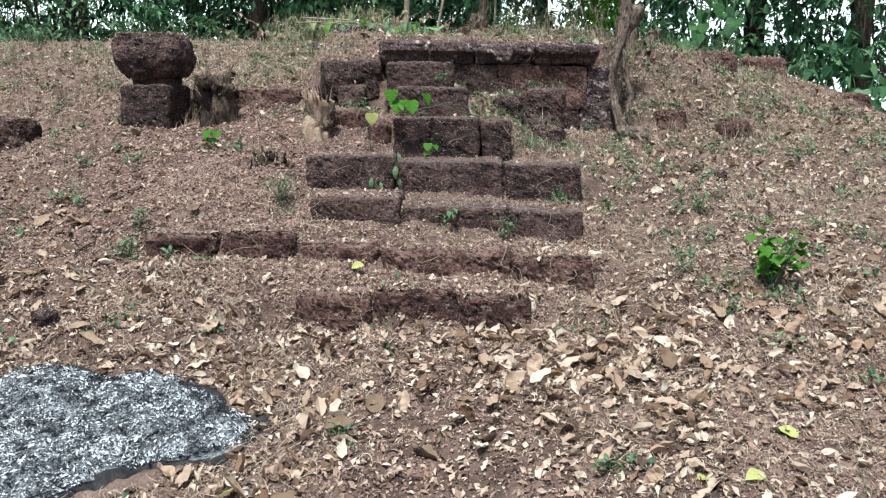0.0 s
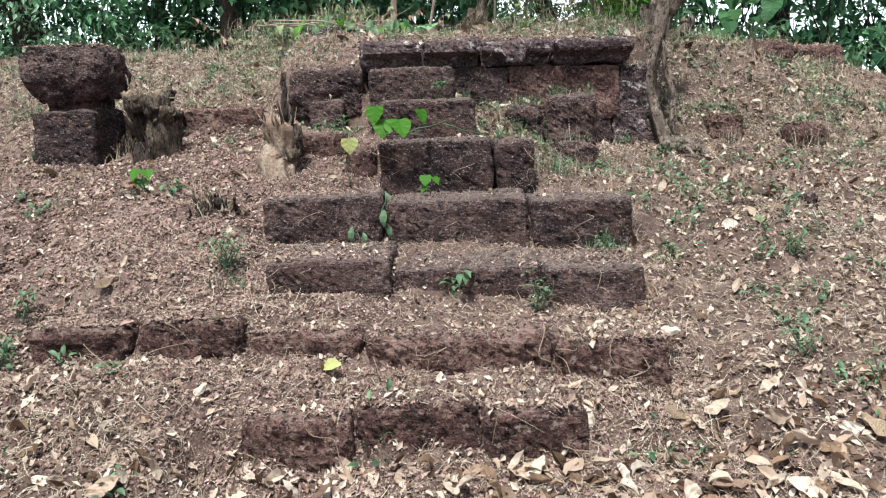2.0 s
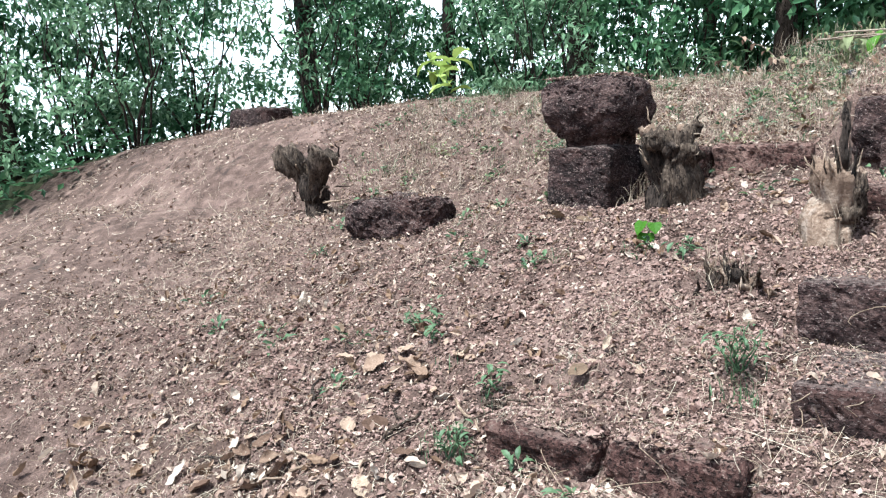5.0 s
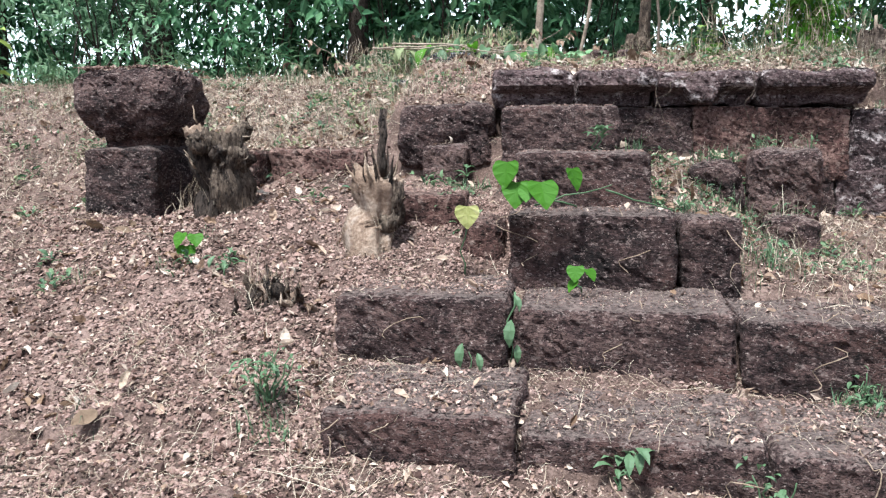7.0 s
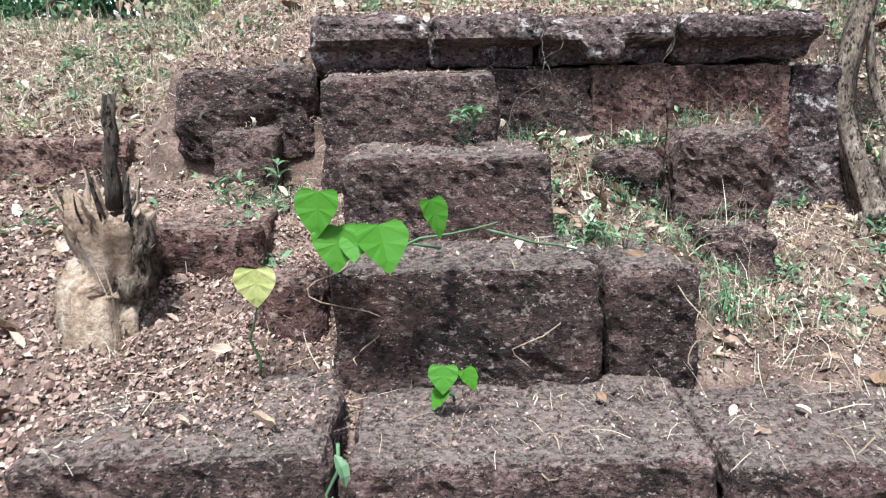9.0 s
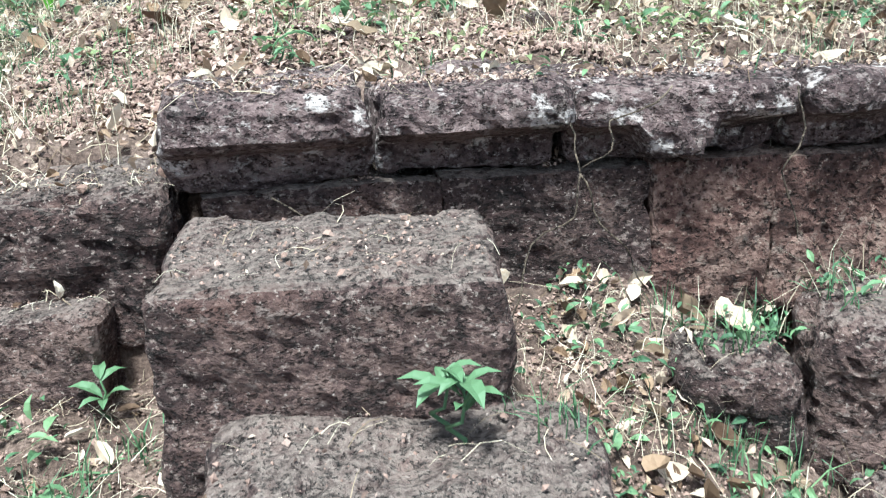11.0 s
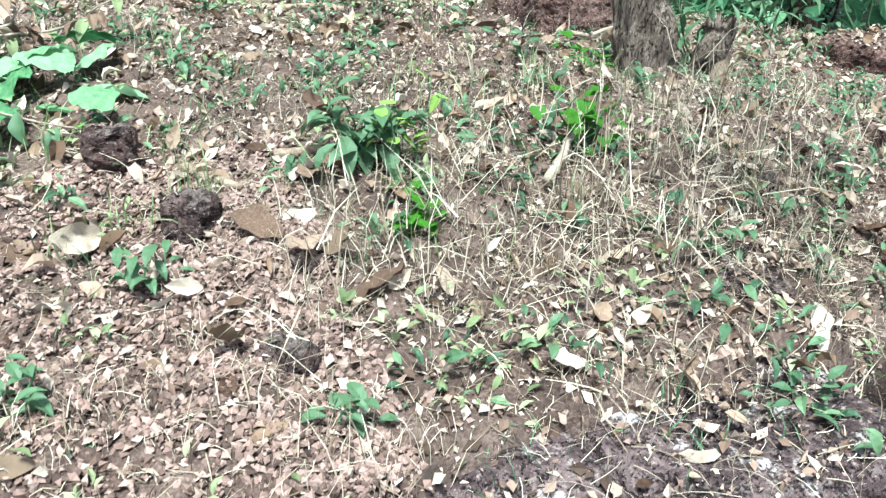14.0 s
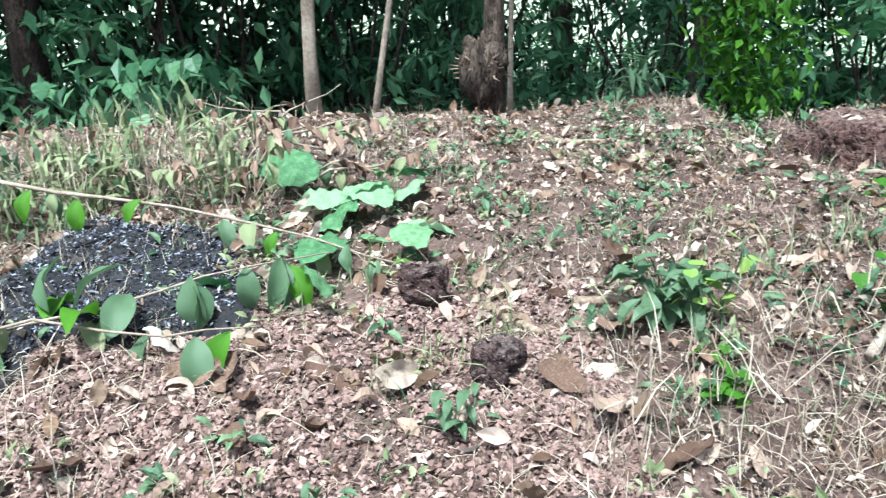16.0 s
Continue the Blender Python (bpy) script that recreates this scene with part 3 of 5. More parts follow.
loose("squared dark laterite block standing on the slope", -2.5, -2.09, 6.42, 1.33, 1.655, 0.42, yaw=-6)
def belly(p, half):
    k = 1 - 0.13 * step(0.0, -half[2], p[:, 2]) - 0.05 * step(0.3 * half[2], half[2], p[:, 2])
    return p * np.stack([k, k, np.ones_like(k)], -1)
loose("big rounded dark laterite capstone on a block", -2.55, -2.02, 6.42, 1.755, 2.04, 0.46, rounding=0.08, rough=0.026, yaw=-5, buried=0.05, shape=belly)
loose("earthy stone between block and capstone", -2.45, -2.14, 6.52, 1.63, 1.755, 0.32, RED_STONE, buried=0.0)
loose("small block set back beside the steps", -0.85, -0.55, 5.93, 1.26, 1.465, 0.36, RED_STONE)
loose("rubble stone in the soil beside the steps", -0.53, -0.36, 5.72, 1.2, 1.39, 0.2, RED_STONE, rounding=0.06)
loose("tilted rubble stone leaning before the wall", 0.67, 0.97, 6.5, 1.24, 1.63, 0.24, rounding=0.05, rough=0.02, tip=8, yaw=-6)
loose("rubble stone bedded in the weedy slope", 0.4, 0.64, 6.45, 1.36, 1.575, 0.24, rounding=0.08, rough=0.02)
loose("low flat rubble stone under the wall", 0.7, 0.92, 6.3, 1.12, 1.34, 0.2, rounding=0.05, rough=0.02)
loose("broad rough laterite lump lying on the slope", -3.7, -3.05, 5.95, 1.17, 1.4, 0.4, rounding=0.1, rough=0.03)
loose("dark laterite block on the mound's far edge", -7.2, -6.6, 8.0, 1.9, 2.17, 0.4, rounding=0.05)
for x0, x1, y, zt, r in ((1.82, 2.07, 7.0, 1.46, 0.05), (2.32, 2.58, 6.78, 1.38, 0.08), (2.42, 2.85, 8.05, 2.0, 0.08), (3.98, 4.4, 8.5, 1.62, 0.05)):
    loose("half-buried laterite stone in dry grass", x0, x1, y, lay((x0 + x1) / 2, y) - 0.06, zt, 0.28, RED_STONE, rounding=r, rough=0.02)
for x0, x1, y, zt, r in ((1.68, 1.93, 9.75, 2.18, 0.1), (1.96, 2.52, 9.75, 2.21, 0.08), (3.25, 3.7, 8.95, 2.0, 0.06)):
    loose("worn red laterite block on the mound's back edge", x0, x1, y, lay((x0 + x1) / 2, y) - 0.14, zt, 0.4, RED_STONE, rounding=r, rough=0.015)
for x, y, s, flat in ((0.04, 8.26, 0.11, 0.9), (0.2, 7.87, 0.1, 0.7), (1.64, 7.8, 0.18, 0.45), (-0.25, 7.35, 0.17, 0.22), (0.3, 7.42, 0.12, 0.2), (1.3, 7.35, 0.2, 0.2), (1.95, 5.72, 0.07, 0.7), (-1.9, 3.75, 0.1, 0.7)):
    loose("rough dark laterite lump bedded in the litter", x - s / 2, x + s / 2, y, lay(x, y) - 0.02, lay(x, y) + s * flat, s * 0.8, rounding=s * 0.16, rough=0.024, res=0.01, yaw=x * 200, tip=4)

# ---- surfaces for what lies about ----
def surface(x, y):
    """The height of soil or stone at a place, and whether it is stone."""
    z = ground(x, y) + relief(x, y)
    flat = np.zeros(np.shape(x), bool)
    for x0, x1, y0, y1, top in TOPS:
        inside = (x > x0) & (x < x1) & (y > y0) & (y < y1) & (top > z)
        z, flat = np.where(inside, top, z), flat | inside
    return z, flat


def lying(n, x0, x1, y0, y1, tilt=0.25, clump=1.5, seed=0, bare=0.0):
    """Random places and rotations on the surface, in patches."""
    x, y = rng.uniform(x0, x1, n * 4), rng.uniform(y0, y1, n * 4)
    if x1 - x0 > 3:
        x, y = x + rng.normal(0, 0.35, n * 4), y + rng.normal(0, 0.2, n * 4)
    keep = rng.random(n * 4) < np.clip(0.5 + 0.9 * soft_noise(x, y, clump, seed) + bare, 0.02, 1)
    keep &= ((x + 1.42) / 0.64) ** 2 + ((y - 2.98) / 0.48) ** 2 > 1
    x, y = x[keep][:n], y[keep][:n]
    swept = surface(x, y)[1] & (rng.random(len(x)) > np.where(y > 6.7, 0.55, np.where(y > 5.6, 0.14, 0.36))) & (y > 4.7) & (y < 7.3) & (x > -1.0)
    x, y = x[~swept], y[~swept]
    m = len(x)
    rot = turns(rng.uniform(0, 2 * np.pi, m), rng.normal(0, tilt, m), rng.normal(0, tilt, m))
    z, flat = surface(x, y)
    rot = np.where(flat[:, None, None], rot, on_ground(x, y, rot))
    return np.stack([x, y, z + 0.006], -1), rot


def litter(name, label, parts, shape, mat, category):
    """One sheet of strewn bits, gathered from several stretches."""
    places, rots, scales = [], [], []
    for n, box, size, more in parts:
        p, r = lying(n, *box, **more)
        places.append(p)
        rots.append(r)
        k = (size[0][0] + (size[0][1] - size[0][0]) * rng.random(len(p)) ** 1.9)[:, None] if len(size) == 1 else np.stack([rng.uniform(*a, len(p)) for a in size], -1)
        scales.append(np.repeat(k, 3, 1) if k.shape[1] == 1 else k)
    me = strewn(name, shape, np.concatenate(places), np.concatenate(rots), np.concatenate(scales), mat)
    return tagged(new(name, me), label, category, kind="stuff")


FRONT, RIGHT, LEFT, STAIR, CREST = (-3.2, 3.4, 1.3, 4.15), (0.9, 4.6, 3.9, 7.6), (-5.2, -0.85, 4.0, 8.2), (-0.9, 1.1, 4.0, 6.9), (-2.6, 4.0, 6.95, 10.8)
FAR_LEFT, BACK = (-8.5, -4.0, 5.0, 9.5), (-4.0, 5.0, 8.0, 11.5)
for k, (w, curl, arch, fold) in enumerate(((0.5, 0.6, 0.14, 0.12), (0.42, -0.5, 0.22, 0.16), (0.58, 0.3, -0.14, 0.08), (0.36, 0.9, 0.1, 0.2))):
    litter("leaf_litter", "curled dry brown and tan leaves strewn over soil", [
        (600, FRONT, ((0.035, 0.1),), dict(tilt=0.45, clump=1.3, seed=11)),
        (60, (-1.3, 0.6, 3.5, 4.0), ((0.04, 0.1),), dict(tilt=0.6, clump=2.0, seed=17, bare=0.3)),
        (480, RIGHT, ((0.025, 0.08),), dict(tilt=0.45, clump=1.1, seed=12)),
        (620, LEFT, ((0.02, 0.06),), dict(tilt=0.5, clump=2.5, seed=13)),
        (115, STAIR, ((0.02, 0.055),), dict(tilt=0.5, seed=14)), (80, (0.2, 1.15, 5.75, 6.85), ((0.025, 0.08),), dict(tilt=0.5, seed=18)),
        (1700, CREST, ((0.02, 0.075),), dict(tilt=0.5, clump=2.2, seed=15, bare=0.1)),
        (200, BACK, ((0.04, 0.1),), dict(tilt=0.5, seed=16))], leaf_shape(w, curl, arch, fold), DRY_LEAF, "leaf litter")
litter("leaf_crumbs", "small crumbled bits of dry leaf on soil", [
    (46000, FRONT, ((0.009, 0.046),), dict(tilt=0.6, seed=21, bare=0.4)), (3000, (-4, 4, -2.5, 1.4), ((0.01, 0.035),), dict(tilt=0.6, seed=29)), (32000, RIGHT, ((0.008, 0.042),), dict(tilt=0.6, seed=22, bare=0.4)),
    (34000, LEFT, ((0.006, 0.032),), dict(tilt=0.6, seed=23, bare=0.4)), (4500, STAIR, ((0.004, 0.013),), dict(tilt=0.6, seed=24, bare=0.5)),
    (52000, CREST, ((0.006, 0.034),), dict(tilt=0.6, seed=25, bare=0.5)), (1700, (-0.95, -0.3, 5.35, 6.3), ((0.005, 0.018),), dict(tilt=0.6, seed=55, bare=0.2)), (1800, (-0.5, 1.15, 5.7, 6.95), ((0.004, 0.016),), dict(tilt=0.6, seed=27, bare=0.5)), (7000, (-1.7, 0.95, 3.8, 5.0), ((0.005, 0.03),), dict(tilt=0.6, seed=28, bare=0.4)), (5000, FAR_LEFT, ((0.02, 0.05),), dict(tilt=0.5, seed=26))], CRUMB, LEAF_BIT, "leaf litter")
for bend, part_ in ((8, 0.3), (-5, 0.3), (16, 0.15), (2, 0.25)):
    litter("straw", "dry grass stalks and rootlets lying over soil", [
        (int(30000 * part_), FRONT, ((0.0009, 0.003), (0.015, 0.085), (0.05, 0.25)), dict(tilt=0.25, seed=31, bare=0.2)), (int(23000 * part_), RIGHT, ((0.0008, 0.0024), (0.02, 0.12), (0.05, 0.25)), dict(tilt=0.3, seed=32, bare=0.2)),
        (int(14000 * part_), LEFT, ((0.0006, 0.0019), (0.015, 0.085), (0.05, 0.25)), dict(tilt=0.3, seed=33, bare=0.1)), (int(4200 * part_), (-1.7, 0.95, 3.8, 5.3), ((0.001, 0.002), (0.02, 0.1), (0.05, 0.2)), dict(tilt=0.2, seed=51, bare=0.3)), (int(3000 * part_), STAIR, ((0.0008, 0.002), (0.02, 0.1), (0.05, 0.2)), dict(tilt=0.2, seed=34)),
        (int(14000 * part_), (-4.2, -0.5, 6.8, 8.9), ((0.0012, 0.003), (0.03, 0.12), (0.05, 0.25)), dict(tilt=0.4, seed=58, bare=0.4)), (int(34000 * part_), CREST, ((0.0007, 0.0022), (0.014, 0.065), (0.05, 0.25)), dict(tilt=0.4, seed=35, bare=0.2)), (int(4000 * part_), FAR_LEFT, ((0.0015, 0.004), (0.06, 0.18), (0.05, 0.2)), dict(tilt=0.35, seed=36)),
        (int(380 * part_), LEFT, ((0.0012, 0.002), (0.15, 0.34), (0.05, 0.15)), dict(tilt=0.08, seed=37)), (int(300 * part_), STAIR, ((0.0012, 0.002), (0.12, 0.28), (0.05, 0.15)), dict(tilt=0.08, seed=38)),
        (int(700 * part_), RIGHT, ((0.0012, 0.002), (0.15, 0.34), (0.05, 0.15)), dict(tilt=0.08, seed=39)), (int(260 * part_), CREST, ((0.0012, 0.002), (0.12, 0.3), (0.05, 0.15)), dict(tilt=0.12, seed=40))], bent_blade(bend), STRAW, "straw")
litter("soil_clods", "crumbled clods of reddish soil on the slope", [
    (5200, (-4.2, -0.85, 4.0, 7.2), ((0.004, 0.019),), dict(tilt=0.6, clump=2.5, seed=61)), (900, (-1.8, 1.0, 3.8, 4.4), ((0.004, 0.014),), dict(tilt=0.6, seed=62)), (1500, FRONT, ((0.004, 0.014),), dict(tilt=0.6, seed=63)), (1300, RIGHT, ((0.004, 0.015),), dict(tilt=0.6, seed=64)), (900, CREST, ((0.004, 0.014),), dict(tilt=0.6, seed=65))], CLOD, CLAY, "soil clods")
litter("gravel", "crumbled reddish laterite gravel on the slope", [
    (900, LEFT, ((0.012, 0.03),), dict(tilt=0.45, seed=47)), (260, RIGHT, ((0.012, 0.026),), dict(tilt=0.45, seed=48)), (320, FRONT, ((0.01, 0.024),), dict(tilt=0.45, seed=49)), (500, CREST, ((0.01, 0.028),), dict(tilt=0.45, seed=50)), (30000, (-2.4, 2.6, 2.1, 4.1), ((0.003, 0.01),), dict(tilt=0.45, seed=53, bare=0.4)), (30000, (-3.0, -0.85, 4.2, 6.5), ((0.003, 0.013),), dict(tilt=0.45, seed=54, bare=0.5)), (14000, FRONT, ((0.003, 0.009),), dict(tilt=0.45, seed=41, bare=0.2)), (7000, RIGHT, ((0.003, 0.01),), dict(tilt=0.45, seed=42)),
    (24000, LEFT, ((0.003, 0.012),), dict(tilt=0.45, seed=43, bare=0.4)), (42000, STAIR, ((0.0015, 0.005),), dict(tilt=0.45, seed=44, bare=0.6)),
    (24000, CREST, ((0.003, 0.01),), dict(tilt=0.45, seed=45, bare=0.2)), (6000, (-0.95, -0.3, 5.35, 6.3), ((0.003, 0.011),), dict(tilt=0.45, seed=56, bare=0.3)), (9000, (-0.5, 1.15, 5.7, 6.95), ((0.002, 0.009),), dict(tilt=0.45, seed=52, bare=0.5)), (22000, (-1.7, 0.95, 3.8, 5.3), ((0.003, 0.012),), dict(tilt=0.5, seed=57, bare=0.4)), (26000, (-1.0, 0.45, 7.1, 8.3), ((0.004, 0.014),), dict(tilt=0.45, seed=46, bare=0.4))], GRAIN, PEBBLE, "gravel")


def tufts(name, label, spots, blades, height, width, mat, lean=0.7, category="grass", rise=0.0):
    """Tufts of standing blades round given spots."""
    c = np.repeat(np.asarray(spots, float), blades, 0)
    n = len(c)
    c[:, :2] += rng.normal(0, 0.035, (n, 2))
    z, flat = surface(c[:, 0], c[:, 1])
    rot = turns(rng.uniform(0, 2 * np.pi, n), np.pi / 2 - np.abs(rng.normal(0.1, lean, n)), rng.normal(0, 0.3, n))
    k = rng.uniform(*height, n)
    me = strewn(name, BLADE, np.stack([c[:, 0], c[:, 1], z - 0.005 + rise * rng.random(n) ** 1.5], -1), rot, np.stack([rng.uniform(*width, n), k, k * 1.2], -1), mat)
    return tagged(new(name, me), label, category, kind="stuff")


def spots(n, x0, x1, y0, y1):
    return np.stack([rng.uniform(x0, x1, n), rng.uniform(y0, y1, n)], -1)


tufts("dry_grass", "dry straw-coloured grass along the wall's top", np.concatenate([spots(70, -0.5, 1.5, 7.08, 7.6), spots(60, 1.3, 2.6, 7.2, 8.0), spots(40, 2.4, 4.4, 7.2, 9.0), spots(60, -3.4, -0.6, 7.0, 8.6), spots(34, 0.22, 1.1, 5.8, 6.8)]), 16, (0.03, 0.14), (0.001, 0.003), STRAW, 1.25)
tufts("dry_grass", "dry grass tangled about the stumps", [(-1.72, 6.26), (-1.62, 6.24), (-1.8, 6.3), (-1.7, 6.4), (-1.95, 6.5), (-2.0, 6.45), (-0.95, 5.75), (-0.85, 5.74), (-1.2, 5.38), (-1.12, 5.42), (-1.25, 5.44), (-4.5, 6.5), (-4.3, 6.6), (-4.25, 6.55), (2.45, 6.74), (2.55, 6.72), (2.35, 6.76), (2.6, 6.8), (1.95, 6.95), (2.0, 6.98)], 26, (0.05, 0.24), (0.0012, 0.003), STRAW, 0.7)
tufts("dry_grass", "matted dry grass over the bank beside the wall", np.concatenate([spots(150, 1.5, 3.4, 6.7, 8.7), spots(300, -4.6, -0.6, 6.9, 8.6), spots(16, 0.25, 1.2, 5.75, 6.8), spots(22, 0.55, 1.5, 5.3, 6.2)]), 15, (0.05, 0.19), (0.0012, 0.003), STRAW, 1.15)
tufts("green_grass", "green grass shoots through matted dry grass", np.concatenate([spots(45, 1.5, 3.6, 6.4, 8.6), spots(60, -4.6, -0.7, 7.0, 8.6), spots(14, 0.22, 0.75, 5.9, 6.8)]), 14, (0.04, 0.14), (0.0015, 0.004), GREEN, 0.9)
tufts("dry_grass", "dry grass stalks on the mound's crest", np.concatenate([spots(70, -5.5, -1.0, 7.7, 8.8), spots(80, -3.0, 3.5, 9.6, 10.8), spots(70, 1.0, 4.0, 7.6, 10.0)]), 14, (0.04, 0.16), (0.0015, 0.004), STRAW, 1.25)
tufts("green_grass", "short green grass in thin tufts", np.concatenate([spots(45, 1.0, 4.4, 3.8, 7.4), spots(18, -3.0, -1.0, 4.5, 8.0), spots(55, -1.5, 2.2, 7.0, 9.6), spots(22, 0.25, 1.1, 5.8, 6.85), spots(45, -3.6, -0.6, 7.4, 8.5), spots(10, -2.0, 3.0, 2.5, 4.0)]), 16, (0.03, 0.09), (0.0018, 0.004), GREEN, 0.9)
tufts("dry_grass", "heap of cut dry vines and grass behind the wall", np.concatenate([spots(90, -1.9, -0.45, 8.9, 9.5), spots(30, 0.3, 1.5, 7.4, 7.9)]), 22, (0.06, 0.2), (0.0015, 0.0035), STRAW, 1.4, rise=0.26)
tufts("dry_grass", "heap of cut wilted vines behind the wall", spots(46, -1.55, -0.5, 8.95, 9.4), 14, (0.06, 0.16), (0.008, 0.02), WILTED, 1.4, rise=0.27)
tufts("green_grass", "cut green vine leaves in a heap behind the wall", spots(16, -1.75, -0.6, 9.0, 9.4), 12, (0.05, 0.13), (0.01, 0.026), GREEN, 1.1, rise=0.3)
tufts("dry_grass", "uneven dry grass standing behind the coping", np.concatenate([spots(70, 0.3, 1.7, 7.5, 8.5), spots(40, -0.7, 0.3, 8.9, 9.6)]), 12, (0.05, 0.15), (0.0012, 0.0032), STRAW, 1.25)
tufts("green_grass", "pale green stems behind the coping", spots(46, -0.3, 1.7, 7.6, 8.6), 8, (0.05, 0.16), (0.002, 0.006), WILTED, 0.8)
WEED_LEAF = leaf_shape(0.42, -0.25, 0.12, 0.05)


def sparse(places):
    """Leaves out most of the places on the bare gravel behind the coping."""
    bare = (places[:, 0] > -1.2) & (places[:, 0] < 0.42) & (places[:, 1] > 7.05) & (places[:, 1] < 8.3)
    return places[~bare | (rng.random(len(places)) < 0.22)]


def weeds(label, spots_, per, size, radius, mat):
    """Low leafy weeds: rosettes of small leaves close to the soil."""
    c = np.repeat(np.asarray(spots_, float), per, 0)
    n = len(c)
    a, r = rng.uniform(0, 6.28, n), np.abs(rng.normal(0, radius, n))
    x, y = c[:, 0] + r * np.cos(a), c[:, 1] + r * np.sin(a)
    z = surface(x, y)[0] + rng.uniform(0.004, 0.05, n)
    me = strewn("low_weeds", WEED_LEAF, np.stack([x, y, z], -1), turns(a - np.pi / 2 + rng.normal(0, 0.6, n), rng.normal(0.25, 0.4, n), rng.normal(0, 0.4, n)), rng.uniform(*size, n), mat)
    return tagged(new("low_weeds", me), label, "weeds", kind="stuff")


weeds("low green weeds scattered through the dry litter", sparse(np.concatenate([spots(260, -1.8, 3.4, 7.0, 10.2), spots(150, 0.95, 4.4, 3.9, 7.6), spots(60, -4.8, -0.9, 6.6, 8.9), spots(22, -4.0, -0.9, 4.2, 6.6), spots(5, -0.9, -0.4, 5.9, 6.6), spots(24, -2.5, 3.0, 2.4, 4.1)])), 16, (0.016, 0.055), 0.045, GREEN)
weeds("small green weeds in the nook below the wall", spots(52, 0.2, 0.95, 5.75, 6.85), 15, (0.012, 0.036), 0.05, GREEN)
weeds("pale wilting weeds in the dry litter", np.concatenate([spots(150, -1.8, 3.4, 7.0, 10.2), spots(30, 0.95, 4.4, 3.9, 7.6), spots(30, -4.8, -0.9, 6.6, 8.9)]), 14, (0.014, 0.04), 0.05, WILTED)
tufts("green_grass", "thin green grass and seedlings through dry litter", sparse(np.concatenate([spots(150, -1.6, 3.2, 7.0, 9.8), spots(60, 0.95, 4.4, 3.8, 7.4), spots(50, -4.5, -1.0, 6.8, 8.8)])), 12, (0.02, 0.07), (0.002, 0.005), GREEN, 1.0)
tufts("green_grass", "small bushy green weeds on the soil", [(-0.96, 4.85), (-0.93, 4.8), (0.7, 5.22), (0.78, 5.2), (0.16, 6.22), (0.2, 6.2), (0.12, 6.3), (0.45, 6.4), (0.5, 6.5), (0.6, 6.6), (-1.75, 4.35), (-0.55, 6.5), (-0.62, 6.4), (0.6, 5.9), (0.3, 5.9), (0.26, 6.0), (0.7, 6.3)], 46, (0.03, 0.1), (0.002, 0.006), GREEN, 0.9)


# ---- the ash of two leaf fires ----
def ash_patch(label, x, y, rx, ry, n, seed, mat, base_mat):
    base = lay(x, y)
    u = np.linspace(0, 1, 26)
    a = np.linspace(0, 2 * np.pi, 72, endpoint=False)
    U, A = np.meshgrid(u, a, indexing="ij")
    edge = 1 + 0.12 * np.sin(A * 3 + seed) + 0.08 * np.sin(A * 5 + 2 * seed) + 0.05 * np.sin(A * 11)
    px, py = x + rx * U * edge * np.cos(A), y + ry * U * edge * np.sin(A)
    pz = ground(px, py) + relief(px, py) * 0.7 + 0.045 * (1 - U ** 3) + 0.002 - 0.03 * (U > 0.98) + 0.014 * soft_noise(px, py, 14, seed) + 0.01 * soft_noise(px, py, 35, seed)
    idx = np.arange(U.size).reshape(U.shape)
    q = np.stack([idx[:-1], idx[1:], np.roll(idx, -1, 1)[1:], np.roll(idx, -1, 1)[:-1]], -1).reshape(-1, 4)
    ob = tagged(new("ash_patch", mesh_of("ash_patch", np.stack([px, py, pz], -1).reshape(-1, 3), q[72:], base_mat, True)), label, "ash patch")
    ob.data.materials.append(CHAR)
    ring = np.repeat(u[1:-1], 72) + 0.05 * np.sin(np.tile(a, 24) * 7 + seed)
    ob.data.polygons.foreach_set("material_index", (ring > 0.86).astype(np.int32))
    r, w = np.minimum(np.sqrt(rng.random(n)) * 0.93, 0.95 - 0.12 * rng.random(n)), rng.uniform(0, 2 * np.pi, n)
    e = 1 + 0.12 * np.sin(w * 3 + seed) + 0.08 * np.sin(w * 5 + 2 * seed)
    fx, fy = x + rx * r * e * np.cos(w), y + ry * r * e * np.sin(w)
    fz = ground(fx, fy) + relief(fx, fy) * 0.7 + 0.045 * (1 - r ** 3) + 0.01 + 0.014 * soft_noise(fx, fy, 14, seed)
    rot = turns(rng.uniform(0, 6.28, n), rng.normal(0, 0.5, n), rng.normal(0, 0.5, n))
    flakes = new("flake", strewn("flake", SMALL_LEAF, np.stack([fx, fy, fz], -1), rot, rng.uniform(0.005, 0.016, n) * (1 + (rng.random(n) < 0.08)), mat))
    tagged(under(flakes, ob), "grey and white burnt leaf flakes", kind="stuff")
    for k in range(7):
        ax, ay = x + rx * rng.uniform(-0.6, 0.6), y + ry * rng.uniform(-0.6, 0.6)
        b = rng.uniform(0, 6.28)
        d = Vector((math.cos(b), math.sin(b), 0)) * rng.uniform(0.02, 0.05)
        c = Vector((ax, ay, lay(ax, ay) + 0.05))
        under(new("charred_twig", tube("charred_twig", bent(c - d, c + d, 4, 0.01, k), (0.004, 0.006, 0.005, 0.003), CHAR, 6)), ob)["label"] = "black charred twig"
    return ob


ash_patch("round heap of grey and white leaf ash", -1.42, 2.98, 0.66, 0.5, 30000, 1.3, FLAKE, ASH)
ash_patch("blackened ash patch of burnt leaves on the mound", -0.93, 8.43, 0.5, 0.52, 9500, 2.1, CHAR_FLAKE, CHAR)


